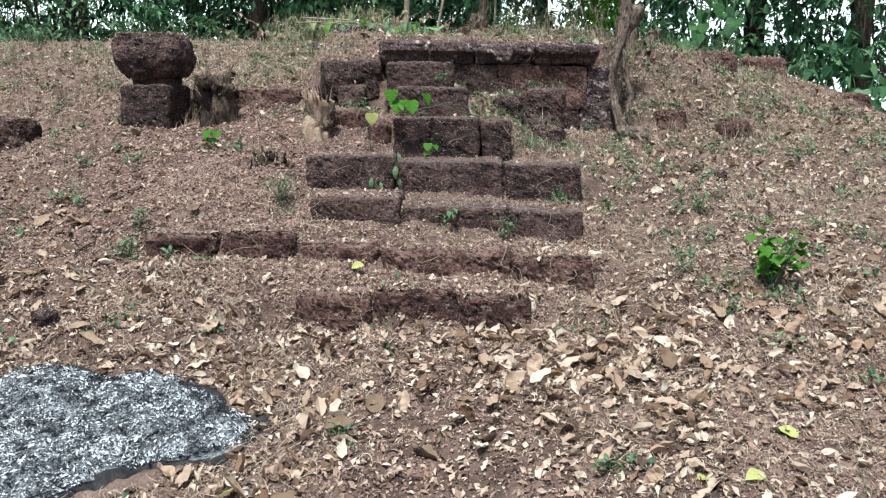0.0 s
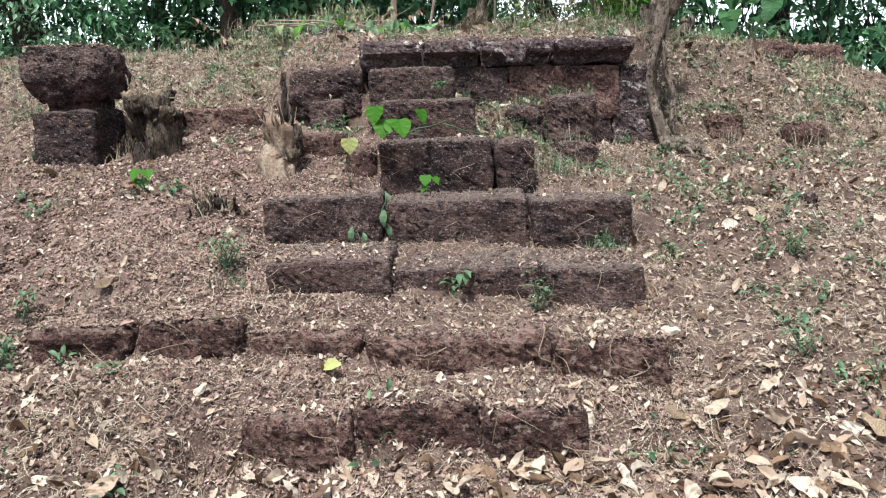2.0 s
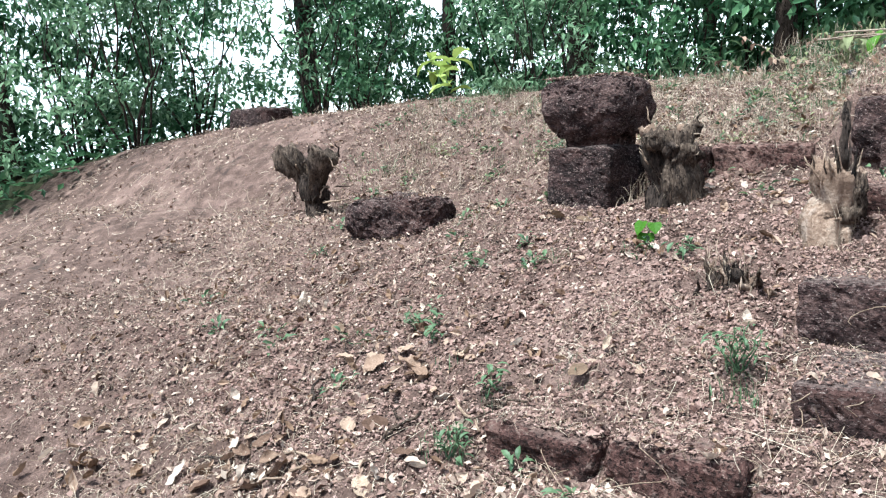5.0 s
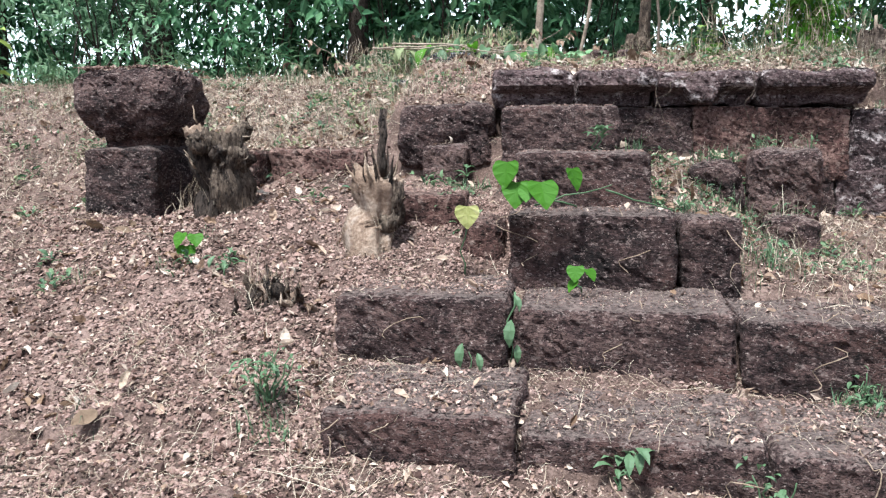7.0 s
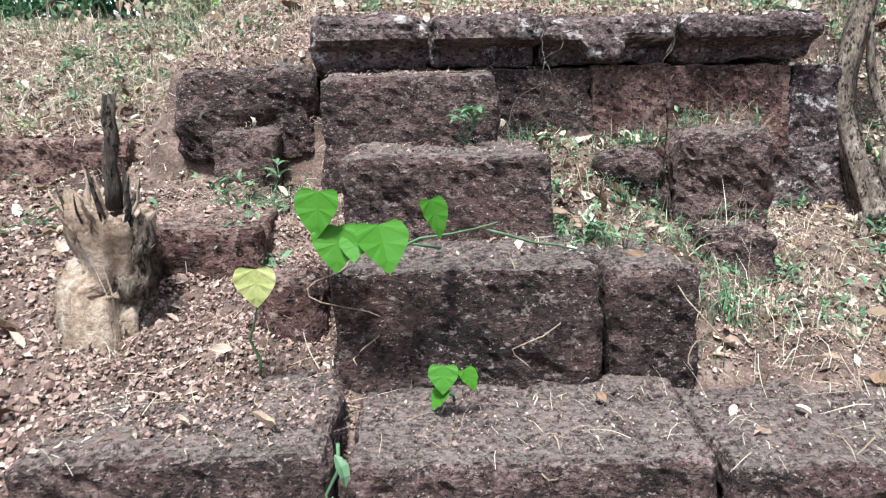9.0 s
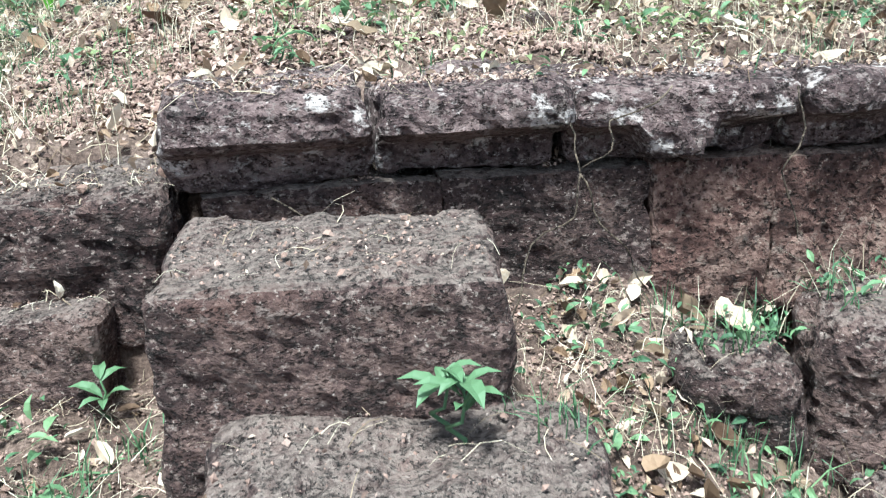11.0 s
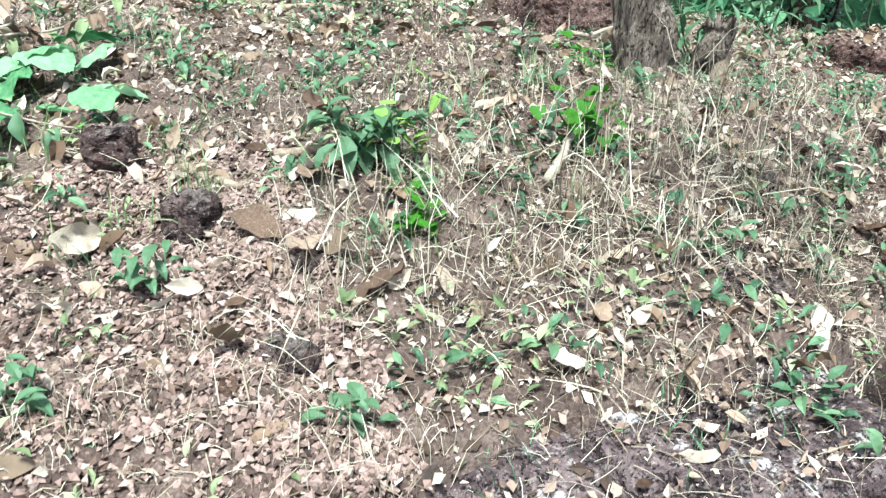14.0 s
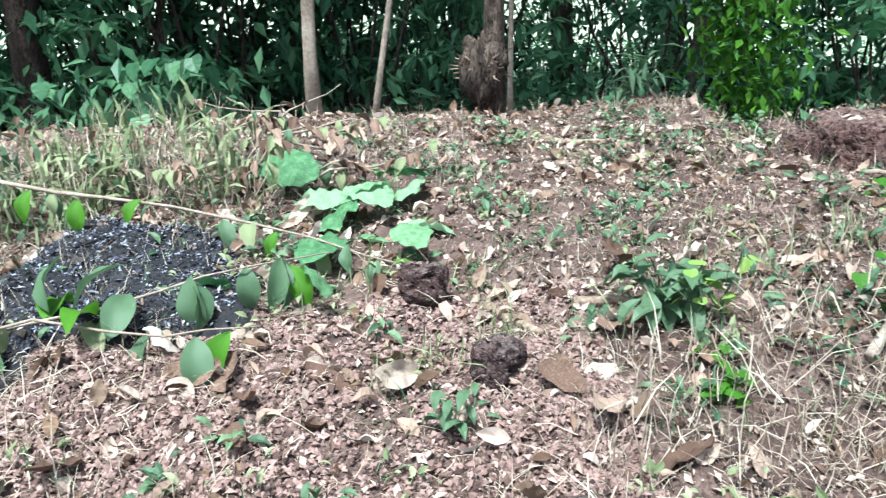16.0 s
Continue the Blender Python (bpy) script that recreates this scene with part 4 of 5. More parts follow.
# ---- stumps and the small tree by the wall ----
def ragged(name, points, radii, mat, sides=28, seed=0, jag=0.05, flute=0.3):
    """A fluted, cracked stem with a jagged broken end."""
    me = tube(name, points, radii, mat, sides)
    co = np.empty(len(me.vertices) * 3, np.float32)
    me.vertices.foreach_get("co", co)
    co = co.reshape(-1, 3)
    n = len(points)
    for i in range(n):
        c = np.array(points[i])
        for k in range(sides):
            w = 2 * math.pi * k / sides
            v = i / n
            d = flute * 0.7 * noise.noise(Vector((math.cos(w) * 2.2 + seed, math.sin(w) * 2.2, v * 2.5))) + flute * noise.noise(Vector((math.cos(w) * 9, math.sin(w) * 9 + seed, v * 2.0))) + flute * 0.6 * noise.noise(Vector((math.cos(w) * 22, math.sin(w) * 22 + seed, v * 4.5)))
            q = i * sides + k
            co[q] = c + (co[q] - c) * (1 + d)
            if i == n - 1:
                co[q, 2] += jag * (lattice(k, seed, 3) - 0.6) + 0.3 * jag * math.sin(w + seed)
    co[-1, 2] -= 0.6 * jag
    me.vertices.foreach_set("co", co.ravel())
    me.polygons.foreach_set("use_smooth", np.ones(len(me.polygons), bool))
    me.update()
    return me


def stump(label, x, y, z, h, r, splinters, mat=BARK, lean=(0, 0), flare=1.5, seed=0, spread_=1.0, roots=3):
    top = thing("tree_stump", label, "tree stump")
    pts = bent((x, y, z - 0.08), (x + lean[0], y + lean[1], z + h), 18, 0.03, seed)
    radii = [r * (flare - (flare - 1) * min(1, i / 6)) * (1 + 0.1 * math.sin(i * 0.9 + seed)) for i in range(18)]
    under(new("trunk", ragged("trunk", pts, radii, mat, 44, seed, 0.06, 0.26)), top)
    for k in range(splinters):
        a, u = rng.uniform(0, 6.28), rng.uniform(0.45, 1.0)
        b = Vector((x + lean[0] * u + math.cos(a) * r * rng.uniform(0.5, 1.0), y + lean[1] * u + math.sin(a) * r * rng.uniform(0.5, 1.0), z + h * u))
        e = b + Vector((math.cos(a) * rng.uniform(0, 0.08), math.sin(a) * rng.uniform(0, 0.08), rng.uniform(-0.04, 0.1))) * spread_
        w = rng.uniform(0.0015, 0.005)
        under(new("splinter", tube("splinter", bent(b, e, 4, 0.015, k + seed), (w, w * 0.9, w * 0.7, w * 0.25), (CUT_WOOD, mat, PALE_BARK, mat)[k % 4], 5)), top)
    for k in range(roots):
        a = rng.uniform(0, 6.28)
        b, rx, ry = Vector((x, y, z + 0.02)), x + math.cos(a) * r * 2.6, y + math.sin(a) * r * 2.6
        under(new("root", tube("root", bent(b, (rx, ry, lay(rx, ry) - 0.03), 6, 0.03, k + seed), [r * 0.4 * (1 - 0.15 * q) for q in range(6)], mat, 8, 0.3, k)), top)
    return top


s = stump("pale splintered stump of a cut sapling beside steps", -0.93, 5.78, 1.2, 0.36, 0.082, 12, STUB_BARK, (0.07, 0.02), 1.4, 1)
under(new("splinter", ragged("splinter", bent((-0.845, 5.8, 1.54), (-0.835, 5.82, 1.8), 6, 0.01, 5), (0.02, 0.018, 0.017, 0.018, 0.017, 0.015), DARK_BARK, 12, 4, 0.01)), s)["label"] = "dark upright broken stem"
under(new("knot", ragged("knot", bent((-0.81, 5.77, 1.33), (-0.78, 5.78, 1.5), 8, 0.02, 6), (0.025, 0.038, 0.045, 0.04, 0.036, 0.038, 0.032, 0.022), BARK, 30, 6, 0.05, 0.5)), s)["label"] = "dark knotted wood"
for k in range(16):
    a = 6.28 * k / 16
    b = Vector((-0.865 + 0.06 * math.cos(a), 5.78 + 0.055 * math.sin(a), 1.5 + 0.03 * math.sin(3 * a)))
    e = b + Vector((0.03 * math.cos(a) + rng.normal(0, 0.02), 0.03 * math.sin(a), rng.uniform(0.05, 0.17)))
    w = rng.uniform(0.003, 0.008)
    under(new("splinter", ragged("splinter", bent(b, e, 5, 0.005, k + 90), (w, w * 0.95, w * 0.8, w * 0.6, w * 0.2), (CUT_WOOD, BARK, STUB_BARK, DARK_BARK)[k % 4], 8, k, 0.01, 0.4)), s)
s = stump("gnarled dark two-stemmed stump with knobby frayed top", -1.74, 6.3, 1.28, 0.43, 0.085, 10, DARK_BARK, (-0.03, 0), 1.25, 2)
under(new("trunk", ragged("trunk", bent((-1.6, 6.28, 1.22), (-1.68, 6.27, 1.72), 14, 0.03, 12), [0.075 * (1.2 - 0.25 * q / 13 + 0.12 * math.sin(q * 1.1)) for q in range(14)], BARK, 32, 22, 0.05, 0.3)), s)
for k in range(10):
    a = 6.28 * k / 10 + rng.uniform(-0.2, 0.2)
    b = Vector((-1.71 + 0.08 * math.cos(a), 6.27 + 0.06 * math.sin(a), rng.uniform(1.56, 1.72)))
    e = b + Vector((0.06 * math.cos(a), 0.04 * math.sin(a), rng.uniform(0.03, 0.1)))
    r = rng.uniform(0.03, 0.048)
    under(new("stub", ragged("stub", bent(b, e, 7, 0.015, k + 30), (r, r * 1.15, r * 1.2, r * 1.1, r, r * 0.95, r * 0.85), (DARK_BARK, BARK, STUB_BARK, BARK)[k % 4], 16, k + 20, 0.03, 0.45)), s)
for k in range(16):
    a = rng.uniform(0, 6.28)
    b = Vector((-1.71 + 0.13 * math.cos(a), 6.26 + 0.08 * math.sin(a), rng.uniform(1.5, 1.78)))
    e = b + Vector((0.04 * math.cos(a) + rng.normal(0, 0.02), 0.03 * math.sin(a), rng.uniform(0.0, 0.14)))
    under(new("twig", tube("twig", bent(b, e, 5, 0.01, k + 70), (0.005, 0.005, 0.004, 0.003, 0.001), (BARK, CUT_WOOD, PALE_BARK)[k % 3], 5)), s)
s = stump("short broken shrub stubs with frayed bark", -1.17, 5.4, 1.16, 0.03, 0.03, 20, DARK_BARK, (0.02, 0), 1.6, 3, 0.5, 3)
for k in range(24):
    x, y = -1.17 + rng.normal(0, 0.085), 5.41 + rng.normal(0, 0.04)
    z, h, r = lay(x, y) - 0.03, rng.uniform(0.04, 0.11), rng.uniform(0.006, 0.016)
    under(new("stub", ragged("stub", bent((x, y, z), (x + rng.normal(0.01, 0.06), y + rng.normal(0, 0.05), z + h), 6, 0.015, k + 15), (r * 1.4, r * 1.2, r, r * 0.8, r * 0.6, r * 0.35), (BARK, DARK_BARK, STUB_BARK)[k % 3], 12, k + 33, 0.04, 0.5)), s)
s = stump("forked dark stump with cut knobby heads", -4.5, 6.55, 1.18, 0.34, 0.09, 14, DARK_BARK, (0, 0), 1.3, 4, 0.8)
for k, dx in enumerate((-0.24, 0.17)):
    under(new("branch", ragged("branch", bent((-4.5 + dx * 0.2, 6.53, 1.42), (-4.5 + dx, 6.5, 1.7), 6, 0.03, k + 40), (0.06, 0.055, 0.06, 0.08, 0.1, 0.09), BARK, 18, k + 50, 0.05, 0.55)), s)
for k in range(40):
    b = Vector((-4.5 + rng.normal(0, 0.15), 6.5 + rng.normal(0, 0.04), rng.uniform(1.3, 1.66)))
    e = b + Vector((rng.normal(0, 0.08), rng.normal(0, 0.05), rng.uniform(-0.05, 0.16)))
    under(new("splinter", tube("splinter", bent(b, e, 5, 0.02, k + 120), (0.007, 0.007, 0.006, 0.004, 0.001), (BARK, CUT_WOOD, DARK_BARK)[k % 3], 5)), s)
s = stump("weathered grey hollow stump on the mound's top", 1.93, 8.85, 2.0, 0.4, 0.1, 18, GREY_BARK, (-0.01, 0.02), 1.25, 5, 0.5)
under(new("splinter", tube("splinter", bent((1.9, 8.84, 2.3), (1.91, 8.84, 2.5), 4, 0.01, 8), (0.014, 0.013, 0.012, 0.01), PALE_BARK, 7)), s)
s = stump("short pointed grey stump with a rotten foot", 2.15, 8.75, 2.0, 0.26, 0.055, 6, GREY_BARK, (0.05, 0.0), 1.4, 6, 0.4)
under(new("branch", ragged("branch", bent((2.2, 8.73, 2.02), (2.18, 8.73, 2.18), 5, 0.01, 9), (0.05, 0.045, 0.04, 0.04, 0.035), CUT_WOOD, 12, 8)), s)["label"] = "orange rotten wood"

small_tree = thing("small_tree", "gnarled leaning grey-barked tree beside the wall", "tree")
LIMB = [(1.58, 6.84, 1.1), (1.52, 6.87, 1.25), (1.47, 6.92, 1.4), (1.44, 6.97, 1.52), (1.42, 7.0, 1.65), (1.42, 7.0, 1.78), (1.45, 7.02, 1.9), (1.5, 7.06, 2.02), (1.53, 7.08, 2.14), (1.55, 7.1, 2.26), (1.53, 7.12, 2.38), (1.47, 7.14, 2.52), (1.42, 7.2, 2.75), (1.4, 7.3, 3.1)]
under(new("trunk", ragged("trunk", LIMB, (0.1, 0.065, 0.046, 0.04, 0.036, 0.037, 0.04, 0.043, 0.046, 0.048, 0.038, 0.031, 0.028, 0.025), GREY_BARK, 22, 2, 0.0, 0.4)), small_tree)
under(new("branch", ragged("branch", bent((1.55, 7.1, 2.15), (1.66, 7.14, 2.33), 6, 0.02, 3), (0.05, 0.055, 0.06, 0.07, 0.06, 0.04), GREY_BARK, 16, 4, 0.03, 0.5)), small_tree)["label"] = "knobby broken branch stub"
under(new("stem", ragged("stem", bent((1.6, 6.86, 1.2), (1.5, 7.04, 2.0), 9, 0.06, 31), [0.026 - 0.0015 * q for q in range(9)], GREY_BARK, 12, 8, 0.0, 0.3)), small_tree)["label"] = "thin twisted side stem"
for k, (rx, ry, r) in enumerate(((1.72, 6.62, 0.04), (1.85, 6.45, 0.035), (1.36, 6.72, 0.03), (1.75, 7.0, 0.035), (1.68, 6.5, 0.025))):
    under(new("root", ragged("root", bent((1.54, 6.87, 1.3), (rx, ry, lay(rx, ry) - 0.01), 7, 0.06, k + 9), [r * (1 - 0.12 * i) for i in range(7)], GREY_BARK, 12, k, 0.0)), small_tree)
crown_at = rng.normal(0, 1, (500, 3)) * (0.8, 0.8, 0.45) + (1.3, 7.5, 4.2)
crown_at[:, 2] = np.maximum(crown_at[:, 2], 3.6)
under(new("crown", strewn("crown", SMALL_LEAF, crown_at, turns(rng.uniform(0, 6.28, 500), rng.normal(-0.4, 0.5, 500), rng.normal(0, 0.5, 500)), rng.uniform(0.07, 0.13, 500), DEEP)), small_tree)
for k, (ex, ey, ez) in enumerate(((0.9, 7.4, 3.9), (1.9, 7.7, 3.9), (1.3, 7.9, 4.3))):
    under(new("branch", tube("branch", bent((1.4, 7.3, 3.05), (ex, ey, ez), 6, 0.08, k + 13), (0.034, 0.03, 0.025, 0.02, 0.014, 0.008), BARK, 8)), small_tree)


# ---- small plants ----
def leafy(name, label, category, stems, leaves, mat, shape, group="", stem_mat=None, width=0.004):
    """A plant of stems (start, end) and single leaves (place, yaw, tilt, size)."""
    top = thing(name, label, category, group)
    held = []
    for k, (a, b) in enumerate(stems):
        held.append(under(new("stem", tube("stem", bent(a, b, 6, 0.02, k), [width * (1 - 0.12 * i) for i in range(6)], stem_mat or GREEN, 6)), top))
    for k, (place, yaw, tilt, size) in enumerate(leaves):
        me = strewn("leaf", shape, [(0, 0, 0)], turns(np.zeros(1), np.zeros(1), np.zeros(1)), [size], mat)
        ob = under(new("leaf", me), held[k * len(held) // len(leaves)])
        ob.matrix_world = pose(*place, math.degrees(tilt), 0, math.degrees(yaw))
    return top


leafy("heart_leaf_vine", "vine with bright green heart-shaped leaves on the step", "plant", [((-0.1, 5.78, 1.43), (-0.37, 5.6, 1.52)), ((-0.25, 5.7, 1.44), (0.02, 5.6, 1.52)), ((0.0, 5.62, 1.5), (0.25, 5.72, 1.42))],
      [((-0.34, 5.57, 1.605), 2.7, -1.2, 0.1), ((-0.305, 5.56, 1.535), 3.0, -1.1, 0.1), ((-0.225, 5.56, 1.535), 3.6, -0.9, 0.11), ((-0.12, 5.57, 1.58), 4.1, -1.1, 0.085), ((-0.27, 5.55, 1.51), 3.1, -0.7, 0.06)], BRIGHT, HEART_LEAF)
leafy("heart_leaf_seedling", "seedling with one yellow heart-shaped leaf", "plant", [((-0.5, 5.62, 1.18), (-0.48, 5.57, 1.44))], [((-0.48, 5.56, 1.45), 3.1, -1.4, 0.085)], YELLOW, HEART_LEAF)
leafy("vine_sprig", "small green vine sprig hanging in a joint", "plant", [((-0.29, 5.26, 1.2), (-0.3, 5.22, 0.98))], [((-0.3, 5.22, 1.12), 3.0, -1.3, 0.09), ((-0.29, 5.22, 1.2), 3.8, -1.0, 0.06), ((-0.28, 5.22, 1.04), 3.3, -1.4, 0.06)], GREEN, WEED_LEAF)
leafy("vine_sprig", "two dark green leaves before the high step", "plant", [((-0.4, 5.2, 0.92), (-0.43, 5.19, 1.02))], [((-0.45, 5.18, 1.05), 2.8, -1.4, 0.08), ((-0.4, 5.18, 1.02), 3.6, -1.2, 0.06)], GREEN, WEED_LEAF)
leafy("vine_sprig", "yellow-green sprig on the step's edge", "plant", [((-0.08, 5.55, 1.15), (-0.1, 5.5, 1.24))], [((-0.1, 5.5, 1.25), 3.0, -1.0, 0.06), ((-0.06, 5.5, 1.24), 4.0, -0.8, 0.05), ((-0.1, 5.5, 1.2), 2.2, -0.8, 0.05)], BRIGHT, HEART_LEAF)
for x, y, n in ((0.0, 6.2, 10), (-0.02, 6.24, 6), (0.66, 6.78, 7), (-0.62, 6.62, 6)):
    z = float(surface(np.array(x), np.array(y))[0])
    leafy("seedling", "young seedling with narrow green leaves", "plant", [((x, y, z - 0.02), (x, y - 0.02, z + 0.09))],
          [((x, y - 0.02, z + 0.05 + 0.05 * rng.random()), 2 * math.pi * k / n + 0.3, rng.uniform(-0.2, 0.5), rng.uniform(0.04, 0.07)) for k in range(n)], GREEN, WEED_LEAF, "seedlings among the stones")

leafy("heart_leaf_seedling", "seedling with three bright heart-shaped leaves", "plant", [((-1.6, 5.74, 1.22), (-1.6, 5.7, 1.32))], [((-1.62, 5.69, 1.33), 2.7, -0.9, 0.07), ((-1.57, 5.69, 1.325), 3.7, -0.8, 0.06), ((-1.6, 5.68, 1.28), 3.2, -1.2, 0.075)], BRIGHT, HEART_LEAF)


def bush(label, x, y, h, spread_, n, mat, shape, size, name="bush"):
    """A low bush: stems fanning up from one foot with single leaves along them."""
    z = lay(x, y)
    stems, leaves = [], []
    for k in range(max(4, n // 8) if n > 10 else 2):
        a = rng.uniform(0, 6.28)
        e = (x + math.cos(a) * spread_ * rng.uniform(0.3, 1), y + math.sin(a) * spread_ * rng.uniform(0.3, 1), z + h * rng.uniform(0.5, 1))
        stems.append(((x, y, z - 0.02), e))
        for j in range(8):
            u = rng.uniform(0.35, 1.05)
            leaves.append(((x + (e[0] - x) * u + rng.normal(0, 0.02), y + (e[1] - y) * u + rng.normal(0, 0.02), z + (e[2] - z) * u + rng.normal(0, 0.02)), rng.uniform(0, 6.28), rng.uniform(-0.9, 0.4), rng.uniform(*size)))
    return leafy(name, label, "bush", stems, leaves, mat, shape)


bush("bright green leafy bush in the leaf litter", 1.73, 4.2, 0.3, 0.2, 80, BRIGHT, HEART_LEAF, (0.04, 0.075))
for x, y, h, n in ((-0.97, 4.88, 0.17, 64), (0.74, 5.2, 0.12, 40), (0.36, 4.7, 0.15, 24), (-1.72, 4.33, 0.12, 40), (1.61, 5.15, 0.16, 32), (1.3, 4.3, 0.14, 32), (1.5, 4.1, 0.14, 24), (1.35, 5.9, 0.1, 24), (-0.62, 6.0, 0.08, 16), (0.3, 6.12, 0.12, 40), (-2.35, 5.0, 0.1, 24)):
    bush("bushy green weed with many small leaves", x, y, h, h * 0.6, n, GREEN, WEED_LEAF, (0.02, 0.045), "weed")
bush("low dark green broad-leaved bush on the mound", 0.62, 8.0, 0.22, 0.14, 40, GREEN, leaf_shape(0.45, -0.2, 0.15, 0.06), (0.06, 0.12))
bush("pale yellow-green leaf pairs among dark leaves", 0.68, 7.93, 0.24, 0.1, 8, SAPLING, HEART_LEAF, (0.03, 0.05))
bush("low green bush with young yellow-green shoots", 1.15, 7.95, 0.18, 0.16, 32, BRIGHT, HEART_LEAF, (0.03, 0.05))
bush("young yellow-green shoots close to the ground", 0.6, 7.72, 0.09, 0.12, 24, BRIGHT, HEART_LEAF, (0.02, 0.035))
bush("leafy weeds at the foot of the stump", 1.62, 8.7, 0.12, 0.1, 16, BRIGHT, HEART_LEAF, (0.04, 0.06))
bush("yellowing broad-leaved sapling on the mound's edge", -5.0, 8.9, 0.75, 0.25, 10, SAPLING, leaf_shape(0.5, -0.3, 0.1, 0.08), (0.16, 0.28))
for x, y, h in ((1.65, 5.15, 0.1), (2.3, 4.9, 0.12), (1.4, 3.9, 0.1), (1.95, 4.55, 0.08), (-2.45, 5.6, 0.12), (-1.4, 5.55, 0.12), (-2.2, 4.9, 0.1), (-1.75, 4.6, 0.1), (0.0, 4.75, 0.1), (2.1, 6.3, 0.1), (1.9, 7.2, 0.1), (0.35, 7.25, 0.06), (-0.3, 7.15, 0.08), (1.25, 7.5, 0.09), (0.9, 7.15, 0.08), (0.1, 7.75, 0.1), (-0.15, 7.45, 0.1), (2.5, 8.4, 0.14), (1.6, 8.3, 0.12), (0.3, 8.9, 0.12), (0.8, 9.3, 0.12), (2.9, 8.6, 0.16)):
    bush("small green weed among dry litter", x, y, h, h * 0.7, 10, GREEN, WEED_LEAF, (0.03, 0.07), "weed")

# ---- cut branches, sticks and single fallen leaves ----
def leafy_branch(label, a, b, n, size, mat, r=0.008, droop=1.2, seed=0, category="branch", bark=None):
    """A cut branch from a to b, with its wilting leaves hanging along it."""
    top = thing("cut_branch", label, category, "cut branches on the mound")
    pts = bent(a, b, 9, 0.07, seed)
    rod = under(new("stem", tube("stem", pts, [r * (1 - 0.09 * i) for i in range(9)], bark or PALE_BARK, 7)), top)
    for k in range(n):
        u = rng.uniform(0.05, 1.0) * 8
        i = min(int(u), 7)
        c = pts[i].lerp(pts[i + 1], u - i) + Vector(rng.normal(0, 0.012, 3))
        size_k = rng.uniform(*size)
        low = lay(c.x, c.y) + size_k * 0.45
        ob = under(new("leaf", HANGING[k % 3]), rod)
        tilt = -droop if c.z > low else rng.normal(0, 0.35)
        ob.matrix_world = pose(c.x, c.y, max(c.z, lay(c.x, c.y) + 0.012), math.degrees(tilt + rng.normal(0, 0.25)), rng.normal(0, 15), rng.uniform(0, 360) if tilt != -droop else rng.normal(180, 50)) @ Matrix.Scale(size_k, 4)
        ob.data = mat[k % len(mat)]
    return top


def one_leaf(name, mat, width, curl, arch, fold):
    """A single smooth leaf with a pointed tip, a folded midrib and a wavy blade."""
    v, f, n = [], [], 10
    for i in range(n + 1):
        u = i / n
        w = width / 2 * max(0.01, math.sin(math.pi * u ** 0.85) ** 0.8 * (1 - 0.35 * u ** 4))
        for j in range(-2, 3):
            x = w * j / 2
            v.append((x, u, arch * math.sin(math.pi * u) + curl * (u - 0.5) ** 2 + fold * 1.6 * abs(j) / 2 * w / width * 2 + 0.02 * math.sin(u * 14 + j) * abs(j) / 2))
    for i in range(n):
        for j in range(4):
            a = i * 5 + j
            f.append((a, a + 1, a + 6, a + 5))
    return mesh_of(name, v, f, mat, True)


HANGING = [one_leaf("leaf", WILTED, 0.45, -0.3, 0.1, 0.08), one_leaf("leaf", GREEN, 0.5, -0.2, 0.12, 0.06), one_leaf("leaf", BRIGHT, 0.48, -0.25, 0.1, 0.08)]
DRIED = one_leaf("leaf", BROWN_LEAF, 0.5, 0.6, 0.2, 0.15)
leafy_branch("long bare-stemmed cut branch with wilting leaves", (-1.5, 9.0, 2.42), (0.06, 8.37, 2.2), 16, (0.07, 0.12), HANGING, 0.008, 1.2, 1)
leafy_branch("cut branch with hanging green leaves over ash", (-1.35, 7.9, 2.26), (-0.2, 8.3, 2.3), 13, (0.12, 0.17), (HANGING[1], HANGING[1], HANGING[2], HANGING[0]), 0.006, 1.3, 2)
leafy_branch("cut branch with pointed green leaves", (-1.4, 7.95, 2.27), (-0.35, 8.02, 2.23), 10, (0.12, 0.17), (HANGING[1], HANGING[0], HANGING[1], HANGING[2]), 0.006, 1.3, 3)
for k in range(30):
    a = (rng.uniform(-1.9, -0.3), rng.uniform(9.05, 9.7))
    b = (a[0] + rng.uniform(-0.6, 0.7), a[1] + rng.uniform(-0.3, 0.3))
    za, zb = lay(*a) + rng.uniform(0.02, 0.12), lay(*b) + rng.uniform(0.08, 0.36)
    leafy_branch("thin cut branch with wilted pale leaves", (*a, za), (*b, zb), 13, (0.04, 0.085), (DRIED, DRIED, HANGING[0], HANGING[1]) if k % 3 else (DRIED, HANGING[0]), 0.006, 0.9, k + 5)

def broad_leaf(seed, n=12):
    """A large soft leaf with a wavy, torn rim."""
    v, f = [], []
    for i in range(n + 1):
        u = i / n
        w = 0.36 * math.sin(math.pi * min(1, u * 0.97 + 0.02)) ** 0.6 * (1 + 0.18 * noise.noise(Vector((u * 6, seed, 0))))
        for j in range(-3, 4):
            x = w * j / 3
            v.append((x, u, 0.1 * math.sin(3 * u) - 0.5 * x * x - 0.22 * u * u + 0.1 * noise.noise(Vector((x * 5, u * 5, seed))) + 0.03 * math.sin(u * 26) * abs(j) / 3 - 0.025 * (j == 0)))
    for i in range(n):
        for j in range(6):
            a = i * 7 + j
            f.append((a, a + 1, a + 8, a + 7))
    return mesh_of("cut_leaf", v, f, BROAD, True)


